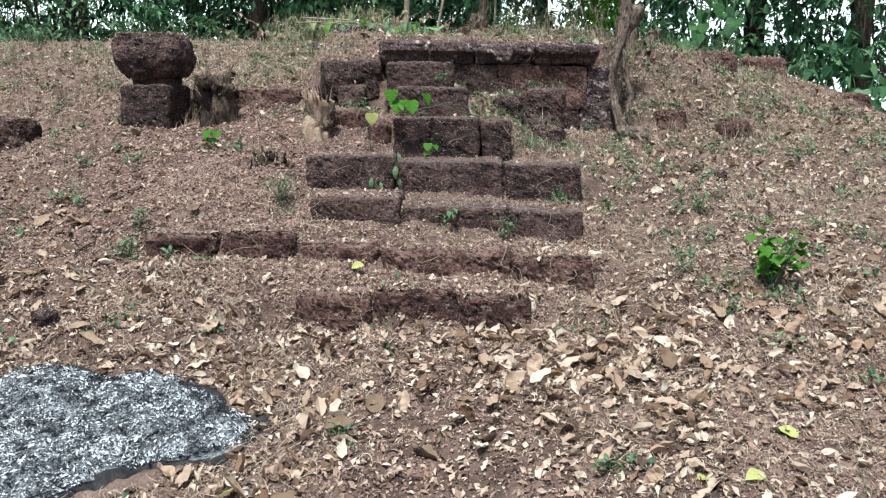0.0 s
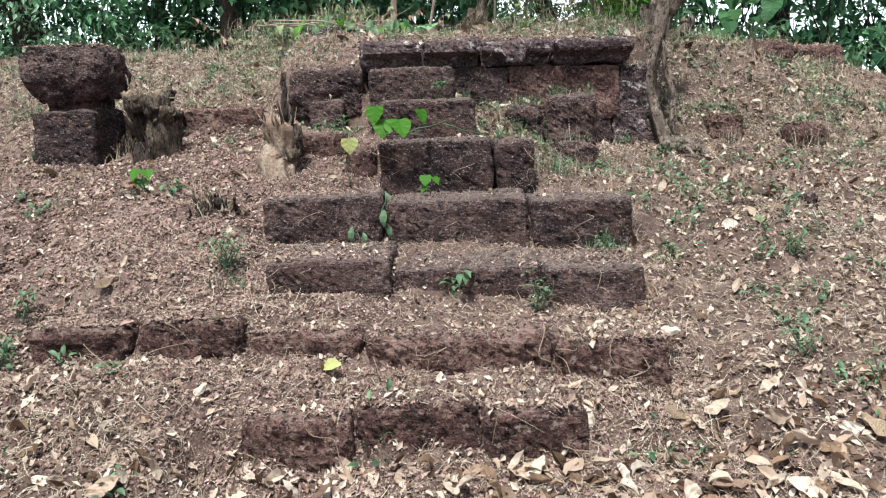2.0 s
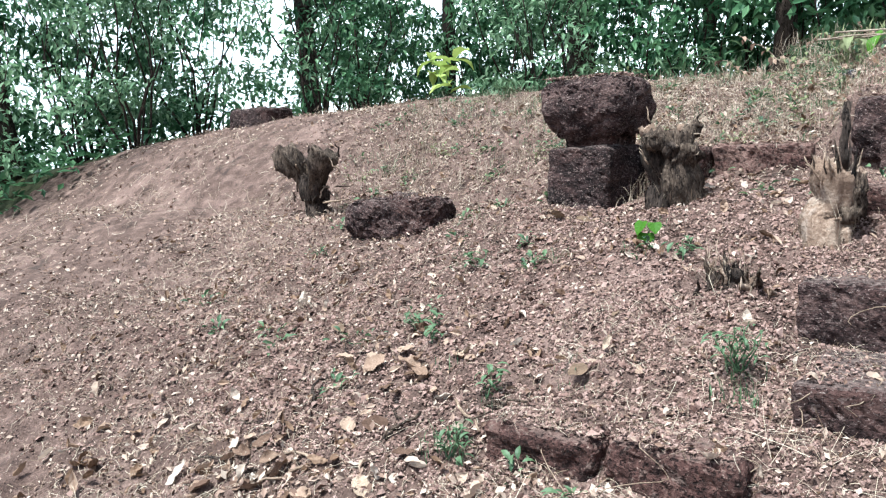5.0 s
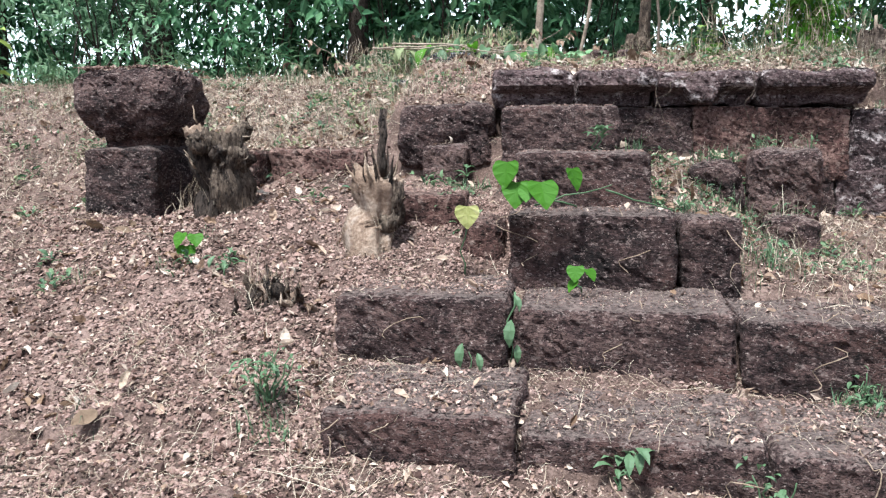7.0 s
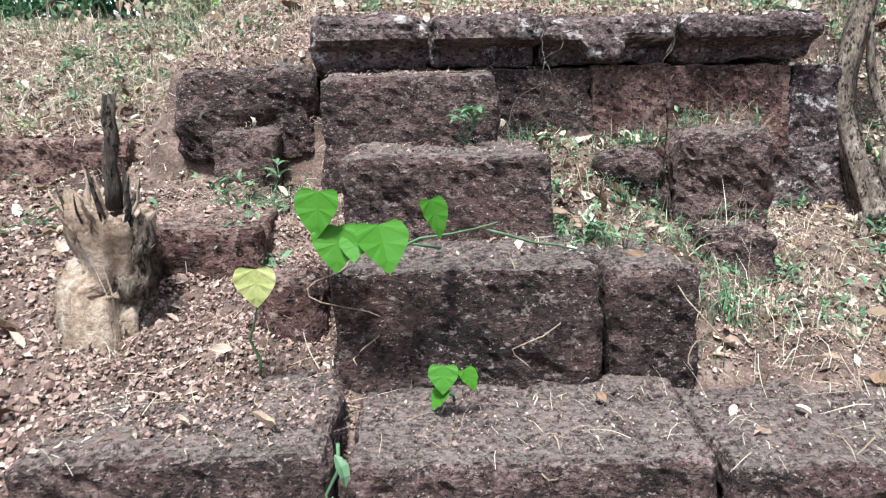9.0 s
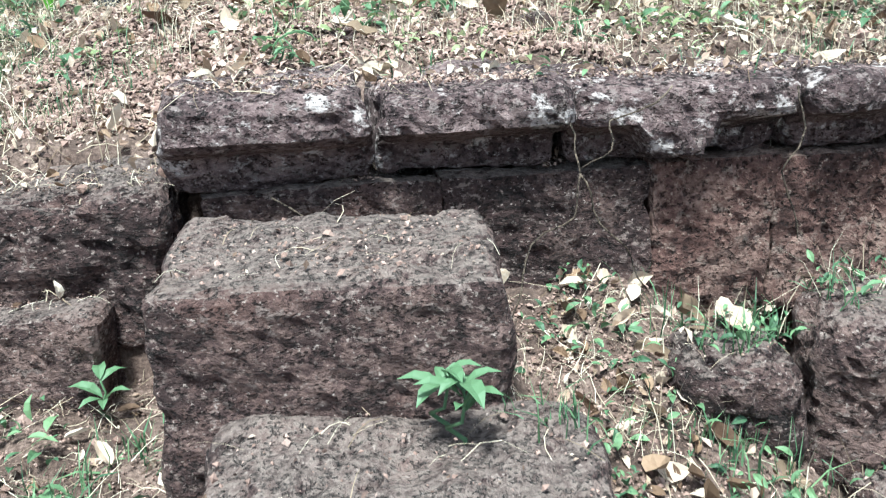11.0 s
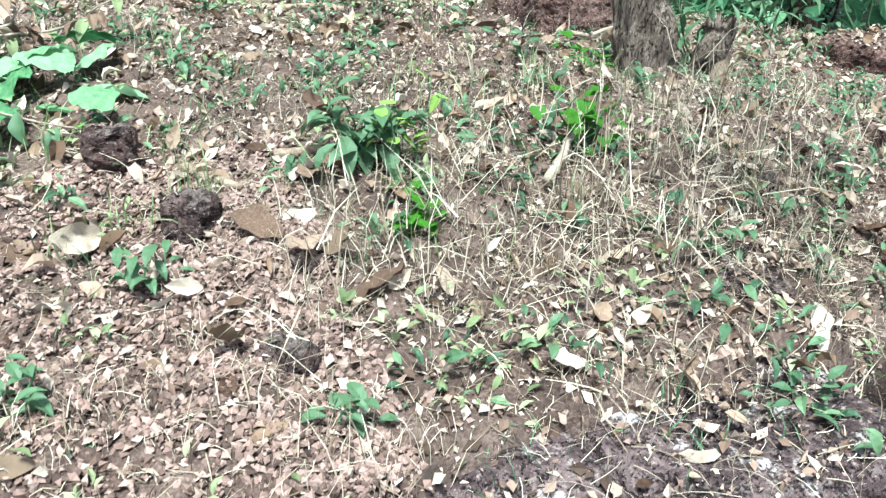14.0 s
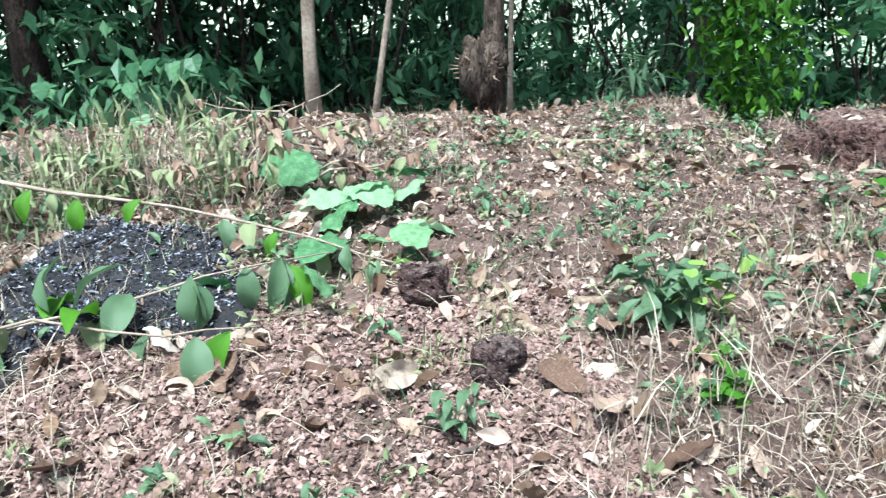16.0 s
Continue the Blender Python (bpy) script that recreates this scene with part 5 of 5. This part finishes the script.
for x, y, yaw, size in ((-0.2, 8.72, 10, 0.36), (-0.12, 8.7, -25, 0.34), (-0.22, 8.85, -60, 0.33), (-0.05, 8.8, 40, 0.32), (-0.3, 9.1, 60, 0.36), (-0.45, 9.15, 15, 0.3), (0.0, 8.6, 190, 0.26), (-0.2, 8.62, 150, 0.3), (-0.38, 8.42, 30, 0.28), (-0.28, 8.36, -40, 0.26), (-0.48, 8.35, 80, 0.25), (-0.1, 9.1, -80, 0.3), (0.04, 8.95, 20, 0.3), (-0.16, 8.98, 100, 0.32), (-0.02, 8.68, -70, 0.3), (-0.26, 8.28, 200, 0.22)):
    ob = tagged(new("cut_leaf", broad_leaf(int(x * 50))), "large pale green broad leaf cut and wilting", "leaf", "heap of cut broad leaves")
    ob.matrix_world = pose(x, y, lay(x, y) + 0.03 + 0.08 * rng.random(), rng.normal(4, 16), rng.normal(0, 22), yaw) @ Matrix.Scale(size * 0.66, 4)


def stick(label, a, b, r, mat, sway=0.03, seed=0):
    p, q = ((c[0], c[1], float(surface(np.array(c[0]), np.array(c[1]))[0]) + r * 0.7 + (c[2] if len(c) > 2 else 0)) for c in (a, b))
    return tagged(new("stick", tube("stick", bent(p, q, 8, sway, seed), [r * (1 - 0.06 * i) for i in range(8)], mat, 8, 0.2, seed)), label, "stick")


stick("long thin dark stick lying on the mound", (-0.65, 9.35), (0.5, 9.45), 0.008, DARK_BARK)
stick("short pale broken stick in the litter", (0.98, 7.78, 0.03), (1.12, 7.92, 0.05), 0.014, PALE_BARK, 0.01, 2)
stick("brown dead stick in the litter", (0.42, 8.15), (0.6, 8.05), 0.014, CUT_WOOD, 0.01, 3)
stick("brown dead stick in the litter", (0.2, 8.2), (0.32, 8.05), 0.016, CUT_WOOD, 0.01, 4)
stick("curved pale dry branch by the stones", (1.95, 9.55, 0.02), (2.35, 9.6, 0.06), 0.012, PALE_BARK, 0.05, 5)
stick("thin pale stem across the coping", (-0.42, 6.66, 0.15), (-0.1, 6.3), 0.004, PALE_BARK, 0.02, 6)
stick("dark twig in the leaf litter", (1.25, 2.95), (1.55, 2.9), 0.01, DARK_BARK, 0.02, 7)
stick("dark twig in the leaf litter", (0.1, 3.6), (0.35, 3.85), 0.008, BARK, 0.03, 8)
for k in range(14):
    x, y, a = rng.uniform(-2.6, -1.7), rng.uniform(4.0, 4.8), rng.uniform(0, 6.28)
    stick("dark twig in the leaf litter", (x, y, 0.01), (x + 0.16 * math.cos(a), y + 0.16 * math.sin(a), 0.02), rng.uniform(0.003, 0.007), (DARK_BARK, BARK, CUT_WOOD)[k % 3], 0.03, k + 20)
stick("reddish dead branch by the tree's foot", (0.6, 9.75), (1.0, 9.55), 0.02, CUT_WOOD, 0.03, 9)
for k, (x, y) in enumerate(((0.05, 5.6), (0.42, 5.6), (-0.3, 5.58), (0.05, 4.72), (-0.85, 4.4), (-0.35, 4.36), (0.5, 4.3), (0.2, 4.36), (-1.0, 4.9), (-0.1, 4.34), (0.62, 4.28), (0.9, 5.25), (-0.6, 4.38), (-1.1, 4.36), (-1.4, 4.36), (0.35, 4.3), (0.75, 4.28), (-0.5, 4.0), (0.25, 4.0), (0.42, 4.0), (-0.7, 4.7), (0.6, 4.7), (-0.55, 4.72), (0.3, 4.74), (0.7, 5.24), (-0.6, 5.22), (0.1, 5.24))):
    z = float(surface(np.array(x), np.array(y + 0.15))[0])
    me = tube("dry_vine", bent((x, y + 0.1, z + 0.02), (x + rng.uniform(-0.12, 0.12), y - 0.04, z - rng.uniform(0.1, 0.22)), 16, 0.09, k + 60), [0.0017] * 15 + [0.001], CUT_WOOD, 5)
    tagged(new("dry_vine", me), "thin dry vine hanging down the stone's face", "vine", "dry vines over the stones")

for k, (a, b) in enumerate((((0.26, 6.9, 2.02), (0.27, 6.72, 1.85)), ((0.27, 6.72, 1.85), (0.12, 6.58, 1.63)), ((0.27, 6.72, 1.85), (0.4, 6.7, 1.62)), ((0.45, 6.76, 2.0), (0.27, 6.72, 1.86)), ((0.72, 6.82, 1.98), (0.7, 6.72, 1.7)), ((-0.3, 6.7, 1.84), (0.08, 6.5, 1.66)), ((0.0, 6.7, 1.8), (0.06, 6.55, 1.62)))):
    tagged(new("dry_vine", tube("dry_vine", bent(a, b, 12, 0.03, k + 140), [0.0018] * 11 + [0.001], BARK, 6)), "thin pale dry vine over the coping", "vine", "dry vines over the stones")

def crumpled(seed, width, curl):
    """A dry leaf with a curled rim, dents and an uneven outline."""
    v, f, n = [], [], 9
    for i in range(n + 1):
        u = i / n
        w = width / 2 * math.sin(math.pi * (0.03 + 0.95 * u ** 0.9)) ** 0.75 * (1 + 0.16 * noise.noise(Vector((u * 5, seed, 3))))
        for j in range(-2, 3):
            x = w * j / 2
            z = curl * (2.2 * x * x + 0.5 * (u - 0.45) ** 2) + 0.19 * noise.noise(Vector((x * 5, u * 4, seed))) - 0.015 * (j == 0) + 0.02
            v.append((x + 0.08 * math.sin(u * 2.5 + seed), u, z))
    for i in range(n):
        for j in range(4):
            a = i * 5 + j
            f.append((a, a + 1, a + 6, a + 5))
    return v, f


CRUMPLED = [crumpled(k, (0.55, 0.45, 0.62, 0.38, 0.7, 0.5, 0.42, 0.58)[k], (0.5, -0.5, 0.9, 1.2, 0.25, -0.9, 0.6, 0.35)[k]) for k in range(8)]
PALE = [mesh_of("fallen_leaf", v, f, PALE_LEAF, True) for v, f in CRUMPLED]
BROWN = [mesh_of("fallen_leaf", v, f, BROWN_LEAF, True) for v, f in CRUMPLED]
for k in (0, 2, 3, 5, 6):
    litter("leaf_litter", "larger crumpled dry leaves strewn in drifts", [(90, FRONT, ((0.06, 0.12),), dict(tilt=0.4, clump=1.3, seed=11)), (55, (-1.9, 2.3, 3.1, 4.02), ((0.06, 0.125),), dict(tilt=0.45, clump=2.2, seed=17, bare=0.3)), (45, RIGHT, ((0.05, 0.1),), dict(tilt=0.4, clump=1.1, seed=12)), (26, CREST, ((0.05, 0.1),), dict(tilt=0.4, seed=15)), (24, (-1.5, -0.2, 8.75, 9.7), ((0.06, 0.13),), dict(tilt=0.6, seed=19, bare=0.5)), (60, (-3.4, -0.9, 4.0, 6.6), ((0.03, 0.075),), dict(tilt=0.5, seed=20))], CRUMPLED[k], DRY_LEAF, "leaf litter")


def fallen(x, y, size, k, label="large pale tan dry leaf lying on litter", mesh=None):
    z, flat = surface(np.array([x]), np.array([y]))
    r = turns(rng.uniform(0, 6.28, 1), rng.normal(0.1, 0.35, 1), rng.normal(0, 0.4, 1))
    r = r if flat[0] else on_ground(np.array([x]), np.array([y]), r)
    ob = tagged(new("fallen_leaf", mesh or PALE[k % 8]), label, "leaf", "large fallen leaves")
    ob.matrix_world = Matrix.Translation((x, y, z[0] + 0.012)) @ Matrix(r[0].tolist()).to_4x4() @ Matrix.Scale(size, 4)


for k, (x, y) in enumerate(((0.43, 7.66), (0.34, 7.43), (0.22, 7.5), (-0.1, 7.28), (0.08, 6.98), (-0.08, 7.05), (0.1, 6.95), (0.36, 7.9), (0.45, 7.85), (0.5, 7.75), (0.0, 7.9), (-0.1, 8.0), (-0.45, 8.1), (-0.55, 8.05), (0.55, 9.35), (0.62, 9.38), (0.3, 8.3), (0.68, 7.45), (0.85, 8.4), (-0.16, 7.7), (0.55, 6.55), (0.45, 6.6), (0.62, 6.45), (0.36, 6.62), (-0.1, 6.7), (0.05, 6.68), (0.5, 6.7))):
    fallen(x, y, rng.uniform(0.08, 0.12), k)
for k, (x, y, size) in enumerate(((-0.57, 7.95, 0.14), (-0.44, 8.0, 0.13), (-0.25, 7.95, 0.13), (-0.38, 7.76, 0.1), (-0.67, 7.7, 0.11), (0.46, 8.07, 0.14), (0.44, 7.54, 0.13), (0.41, 7.72, 0.13), (0.36, 7.76, 0.12), (0.38, 9.66, 0.13), (0.28, 9.7, 0.12), (0.62, 8.32, 0.14), (0.95, 8.2, 0.12), (1.2, 8.0, 0.11), (1.35, 8.15, 0.12), (1.5, 8.5, 0.12), (0.7, 8.5, 0.1))):
    fallen(x, y, size, k, "large brown curled dry leaf on litter", BROWN[(0, 4, 6, 7)[k % 4]])
for k in range(190):
    x, y = rng.uniform(-2.8, 3.0), rng.uniform(1.9, 4.2)
    if soft_noise(x, y, 1.3, 11) < rng.uniform(-0.9, 0.3):
        continue
    if (x + 1.42) ** 2 / 0.5 + (y - 2.98) ** 2 / 0.3 > 1.0:
        fallen(x, y, rng.uniform(0.07, 0.13), k)
for k in range(30):
    fallen(rng.uniform(-0.6, 2.2), rng.uniform(3.2, 4.0), rng.uniform(0.08, 0.13), k, "large brown curled dry leaf on litter", BROWN[(0, 4, 6, 7)[k % 4]])
for k in range(34):
    fallen(rng.uniform(-2.6, -1.75), rng.uniform(3.9, 4.8), rng.uniform(0.06, 0.11), k, "large brown curled dry leaf on litter", BROWN[(0, 4, 6, 7)[k % 4]])
for k in range(45):
    fallen(rng.uniform(0.95, 3.2), rng.uniform(3.8, 6.2), rng.uniform(0.06, 0.1), k)
for k in range(18):
    fallen(rng.uniform(-3.0, -0.9), rng.uniform(4.2, 6.4), rng.uniform(0.05, 0.09), k)
for k in range(45):
    fallen(rng.uniform(-0.8, 2.6), rng.uniform(7.1, 10.2), rng.uniform(0.06, 0.1), k)
GREEN_FALLEN = one_leaf("fallen_leaf", YELLOW, 0.6, 0.2, 0.08, 0.05)
for x, y in ((0.88, 2.62), (1.1, 2.62), (-0.75, 2.5), (-0.5, 4.36), (1.28, 2.95)):
    fallen(x, y, 0.095, 0, "yellow-green freshly fallen leaf", GREEN_FALLEN)


# ---- the wood behind the mound ----
def foliage(name, spots_, per, size, radius, mat, shape=SMALL_LEAF):
    """Leaves in sprays round given twig ends, drooping outwards."""
    c = np.repeat(np.asarray(spots_, float), per, 0)
    n = len(c)
    c = c + rng.normal(0, 1, (n, 3)) * radius * (1.0, 1.0, 0.6)
    return strewn(name, shape, c, turns(rng.uniform(0, 6.28, n), rng.normal(-0.5, 0.5, n), rng.normal(0, 0.5, n)), rng.uniform(*size, n), mat)


def shrub(h, w, twigs, per, size, mat, label, shape=SMALL_LEAF, low=0.12, radius=0.13):
    top = tagged(new("shrub"), label, "shrub", "undergrowth behind the mound")
    ends = []
    for k in range(7):
        a = 6.28 * k / 7 + rng.uniform(-0.4, 0.4)
        e = Vector((math.cos(a) * w * rng.uniform(0.3, 0.9), math.sin(a) * w * rng.uniform(0.3, 0.9), h * rng.uniform(0.55, 0.95)))
        under(new("stem", tube("stem", bent((0.05 * math.cos(a), 0.05 * math.sin(a), -0.15), e, 6, 0.2, k + h), (0.018, 0.016, 0.013, 0.01, 0.007, 0.003), DARK_BARK, 5)), top)
    u = rng.random((twigs, 3))
    ang, rad = u[:, 0] * 6.28, np.sqrt(u[:, 1]) * w
    z = h * (low + (1 - low) * u[:, 2])
    rad = rad * np.sqrt(np.clip(1.15 - (z / h) ** 2, 0.05, 1))
    ends = np.stack([rad * np.cos(ang), rad * np.sin(ang), z], -1)
    under(new("leaves", foliage("leaves", ends, per, size, radius, mat, shape)), top)
    return top


def wood_spot(angle, distance):
    return distance * math.sin(angle), 3.0 + distance * math.cos(angle)


LONG_LEAF = ([(0, 0, 0), (0, 0.5, -0.03), (0, 1, -0.2), (-0.1, 0.45, 0.03), (0.1, 0.45, 0.03)], SMALL_LEAF[1])
KINDS = [shrub(3.0, 1.1, 44, 34, (0.1, 0.19), DEEP, "dense dark green shrub behind the mound"), shrub(2.7, 1.2, 64, 18, (0.17, 0.3), DEEP, "dark green shrub with rosettes of narrow leaves", LONG_LEAF, 0.12, 0.025),
         shrub(4.6, 1.4, 58, 34, (0.12, 0.22), DEEP, "tall dark green thicket behind the mound", SMALL_LEAF, 0.12, 0.16), shrub(2.0, 1.0, 60, 30, (0.07, 0.13), DEEP, "low green shrub at the wood's edge"),
         shrub(2.6, 1.1, 60, 32, (0.06, 0.13), LIGHT, "pale green leafy shrub at the wood's edge")]
first = [True] * 5
for k in range(96):
    layer = k % 3
    angle = -1.42 + 2.72 * ((k // 3) + rng.uniform(0, 1)) / 32
    x, y = wood_spot(angle, (10.6, 13.0, 16.5)[layer] + rng.uniform(-0.7, 0.9))
    if layer == 0 and abs(x) < 4.5 and y < 12.2:
        y = 12.2 + rng.uniform(0, 0.8)
    if any(y < ty + 0.3 and abs(math.atan2(x, y - 4.5) - math.atan2(tx, ty - 4.5)) < 0.05 for tx, ty in ((-2.88, 12.9), (5.5, 15.0), (-6.4, 14.5), (6.3, 12.5))) or abs(math.atan2(x, y - 5.9) - 0.2) < 0.075 or rng.random() < (0.12, 0.3, 0.6)[layer] + 0.12 * (angle > 0.3) + 0.3 * (0.17 < angle < 0.34):
        continue
    kind = ((4, 4, 3, 4, 4) if angle < -0.5 else (0, 1, 3, 0, 2))[int(rng.integers(5))] if layer == 0 else (2 if layer == 2 or rng.random() < 0.35 else int(rng.integers(2)))
    m = pose(x, y, lay(x, y), 0, 0, rng.uniform(0, 360))
    if first[kind]:
        KINDS[kind].matrix_world, first[kind] = m, False
    else:
        copy_thing(KINDS[kind], m)

for x, y in ((-7.6, 15.6), (-6.6, 16.2), (-5.6, 15.9), (-8.6, 16.4), (-3.4, 15.8), (4.6, 16.4), (-2.2, 13.2), (-1.2, 13.6), (-0.3, 13.4), (-3.6, 13.9), (4.4, 13.6), (5.6, 12.9), (3.5, 14.6), (6.7, 13.8), (5.0, 14.9)):
    copy_thing(KINDS[2], pose(x, y, lay(x, y), 0, 0, x * 70))
for x, y, k in ((2.15, 15.6, 3), (1.3, 16.4, 3), (3.6, 15.2, 3), (-8.8, 14.2, 4), (-10.2, 12.6, 4), (-7.6, 14.9, 4), (-9.6, 13.4, 0)):
    copy_thing(KINDS[k], pose(x, y, lay(x, y), 0, 0, x * 90))


def tree(label, x, y, h, r, mat=DARK_BARK, lean=(0, 0), leaves=1600, crown=3.0, knob=False):
    top = thing("tree", label, "tree", "trees behind the mound")
    z = lay(x, y)
    n = 12
    pts = bent((x, y, z - 0.2), (x + lean[0], y + lean[1], z + h), n, 0.15, x)
    under(new("trunk", tube("trunk", pts, [r * (1.35 if i == 0 else 1) * (1 - 0.06 * i) for i in range(n)], mat, 14, 0.18, x)), top)
    ends = []
    for k in range(8):
        i = 6 + k % 6
        a = k * 2.4 + x
        b = pts[i]
        e = b + Vector((math.cos(a), math.sin(a), 0.5)) * crown * rng.uniform(0.5, 0.9)
        under(new("limb", tube("limb", bent(b, e, 6, 0.25, k + x), [r * 0.42 * (1 - 0.16 * j) for j in range(6)], mat, 8)), top)
        ends += [b.lerp(e, u) + Vector(rng.normal(0, 0.35, 3)) for u in (0.5, 0.75, 0.9, 1.0, 1.1)]
    # Crown stays out of view; its big leaves are there to shade the shrubs.
    under(new("crown", foliage("crown", [tuple(e) for e in ends], leaves // 40, (0.18, 0.34), 0.5, DEEP)), top)
    if knob:
        c = Vector((x - 0.05, y - 0.06, 2.45))
        under(new("burl", ragged("burl", [c + Vector((0, 0, d)) for d in (-0.16, -0.12, -0.08, -0.03, 0.02, 0.07, 0.11, 0.16)], (0.045, 0.055, 0.075, 0.085, 0.09, 0.08, 0.065, 0.045), BARK, 40, 3, 0.06, 0.8)), top)["label"] = "swollen splintered burl"
        for k in range(40):
            a = rng.uniform(0, 6.28)
            d = Vector((math.cos(a), math.sin(a), rng.uniform(-0.3, 0.7)))
            under(new("splinter", tube("splinter", bent(c + d * 0.08, c + d * rng.uniform(0.1, 0.17), 4, 0.02, k), (0.006, 0.005, 0.004, 0.001), (CUT_WOOD, BARK)[k % 2], 5)), top)
    return top


tree("tall straight dark-barked tree behind the mound", -2.88, 12.9, 9, 0.14)
tree("tall dark-barked tree at the wood's edge", 5.5, 15.0, 10, 0.22)
tree("tall dark-barked tree at the wood's edge", -6.4, 14.5, 10, 0.24)
tree("grey-brown tree in the undergrowth", 6.3, 12.5, 9, 0.16, BARK)
tree("slender brown tree with a swollen burl", 0.47, 10.45, 6, 0.055, BARK, (0.1, 0.2), 500, 1.4, True)
tree("slim pale-barked tree on the mound's edge", -0.5, 11.0, 6.5, 0.041, PALE_BARK, (0.5, 0.2), 500, 1.4)
tree("thin pale leaning sapling behind the mound", -0.2, 11.1, 5.5, 0.02, PALE_BARK, (1.1, 0.3), 300, 1.1)
tree("thin pale sapling behind the mound", 0.68, 11.3, 5.5, 0.018, PALE_BARK, (-0.1, 0.3), 300, 1.1)
angle, distance = rng.uniform(-1.45, 1.35, 26000), rng.uniform(9.5, 24, 26000)
cx, cy = distance * np.sin(angle), 3 + distance * np.cos(angle)
keep = (cy > 11.2) | (np.abs(cx) > 8.5)
cx, cy = cx[keep], cy[keep]
cover = np.stack([cx, cy, ground(cx, cy) + rng.uniform(0.02, 0.35, len(cx))], -1)
tagged(new("ground_cover", strewn("ground_cover", SMALL_LEAF, cover, turns(rng.uniform(0, 6.28, len(cx)), rng.normal(0.2, 0.5, len(cx)), rng.normal(0, 0.4, len(cx))), rng.uniform(0.1, 0.24, len(cx)), DEEP)), "dark green leafy undergrowth on the wood's floor", "undergrowth", kind="stuff")
for x, y, r in ((1.9, 15.8, 0.13), (-1.2, 16.5, 0.16), (-4.6, 15.2, 0.12), (3.6, 17.0, 0.15), (9.2, 13.0, 0.18), (0.9, 18.5, 0.14), (2.9, 14.2, 0.1), (-2.0, 14.6, 0.13), (6.9, 14.0, 0.15), (-9.6, 11.6, 0.16), (-11.0, 7.5, 0.2), (-8.3, 13.6, 0.12), (8.0, 16.0, 0.16)):
    tree("dark-trunked tree deep in the wood", x, y, 9, r)


def big_leaf_plant(label, x, y, h, n, size, mat, spread_=0.5):
    top = thing("broad_leaf_plant", label, "plant")
    z = lay(x, y)
    for k in range(6):
        a = k * 1.05
        e = (x + math.cos(a) * spread_ * 0.6, y + math.sin(a) * spread_ * 0.6, z + h * rng.uniform(0.7, 1))
        under(new("stem", tube("stem", bent((x, y, z - 0.05), e, 6, 0.1, k), (0.016, 0.014, 0.012, 0.01, 0.008, 0.004), GREEN, 6)), top)
    c = np.stack([x + rng.normal(0, spread_ * 0.6, n), y + rng.normal(0, spread_ * 0.6, n), z + h * rng.uniform(0.2, 1.05, n)], -1)
    under(new("leaves", strewn("leaves", HEART_LEAF, c, turns(rng.normal(np.pi, 0.9, n), rng.normal(-0.8, 0.35, n), rng.normal(0, 0.3, n)), rng.uniform(*size, n), mat)), top)
    return top


big_leaf_plant("tall plant with broad heart-shaped green leaves", 3.45, 10.75, 1.35, 48, (0.13, 0.22), MID, 0.45)
big_leaf_plant("broad-leaved green plant at the wood's edge", -1.5, 11.7, 0.6, 30, (0.1, 0.17), DEEP, 0.4)
big_leaf_plant("broad-leaved green plant at the wood's edge", 5.2, 10.6, 0.9, 50, (0.14, 0.22), DEEP, 0.6)
vine = thing("hanging_vine", "bright green sunlit vine hanging before dark wood", "vine")
arc = [Vector((1.75 + 0.55 * u + 0.1 * math.sin(u * 4), 11.4, 3.6 - 0.5 * u - 1.1 * u * u)) for u in np.linspace(0, 1, 16)]
under(new("stem", tube("stem", arc, [0.012] * 16, GREEN, 6)), vine)
under(new("leaves", foliage("leaves", [tuple(p) for p in arc for _ in range(2)], 80, (0.06, 0.12), 0.17, BRIGHT)), vine)
for k, (x, y) in enumerate(((-3.3, 8.9), (-2.4, 9.3), (-4.2, 8.7), (-1.8, 9.9), (-3.0, 9.8), (2.6, 10.3), (1.2, 10.8), (3.2, 9.6), (3.9, 9.2), (2.2, 8.9))):
    bush("leafy green weeds along the mound's back edge", x, y, rng.uniform(0.25, 0.45), 0.25, 48, GREEN, LONG_LEAF, (0.08, 0.18))
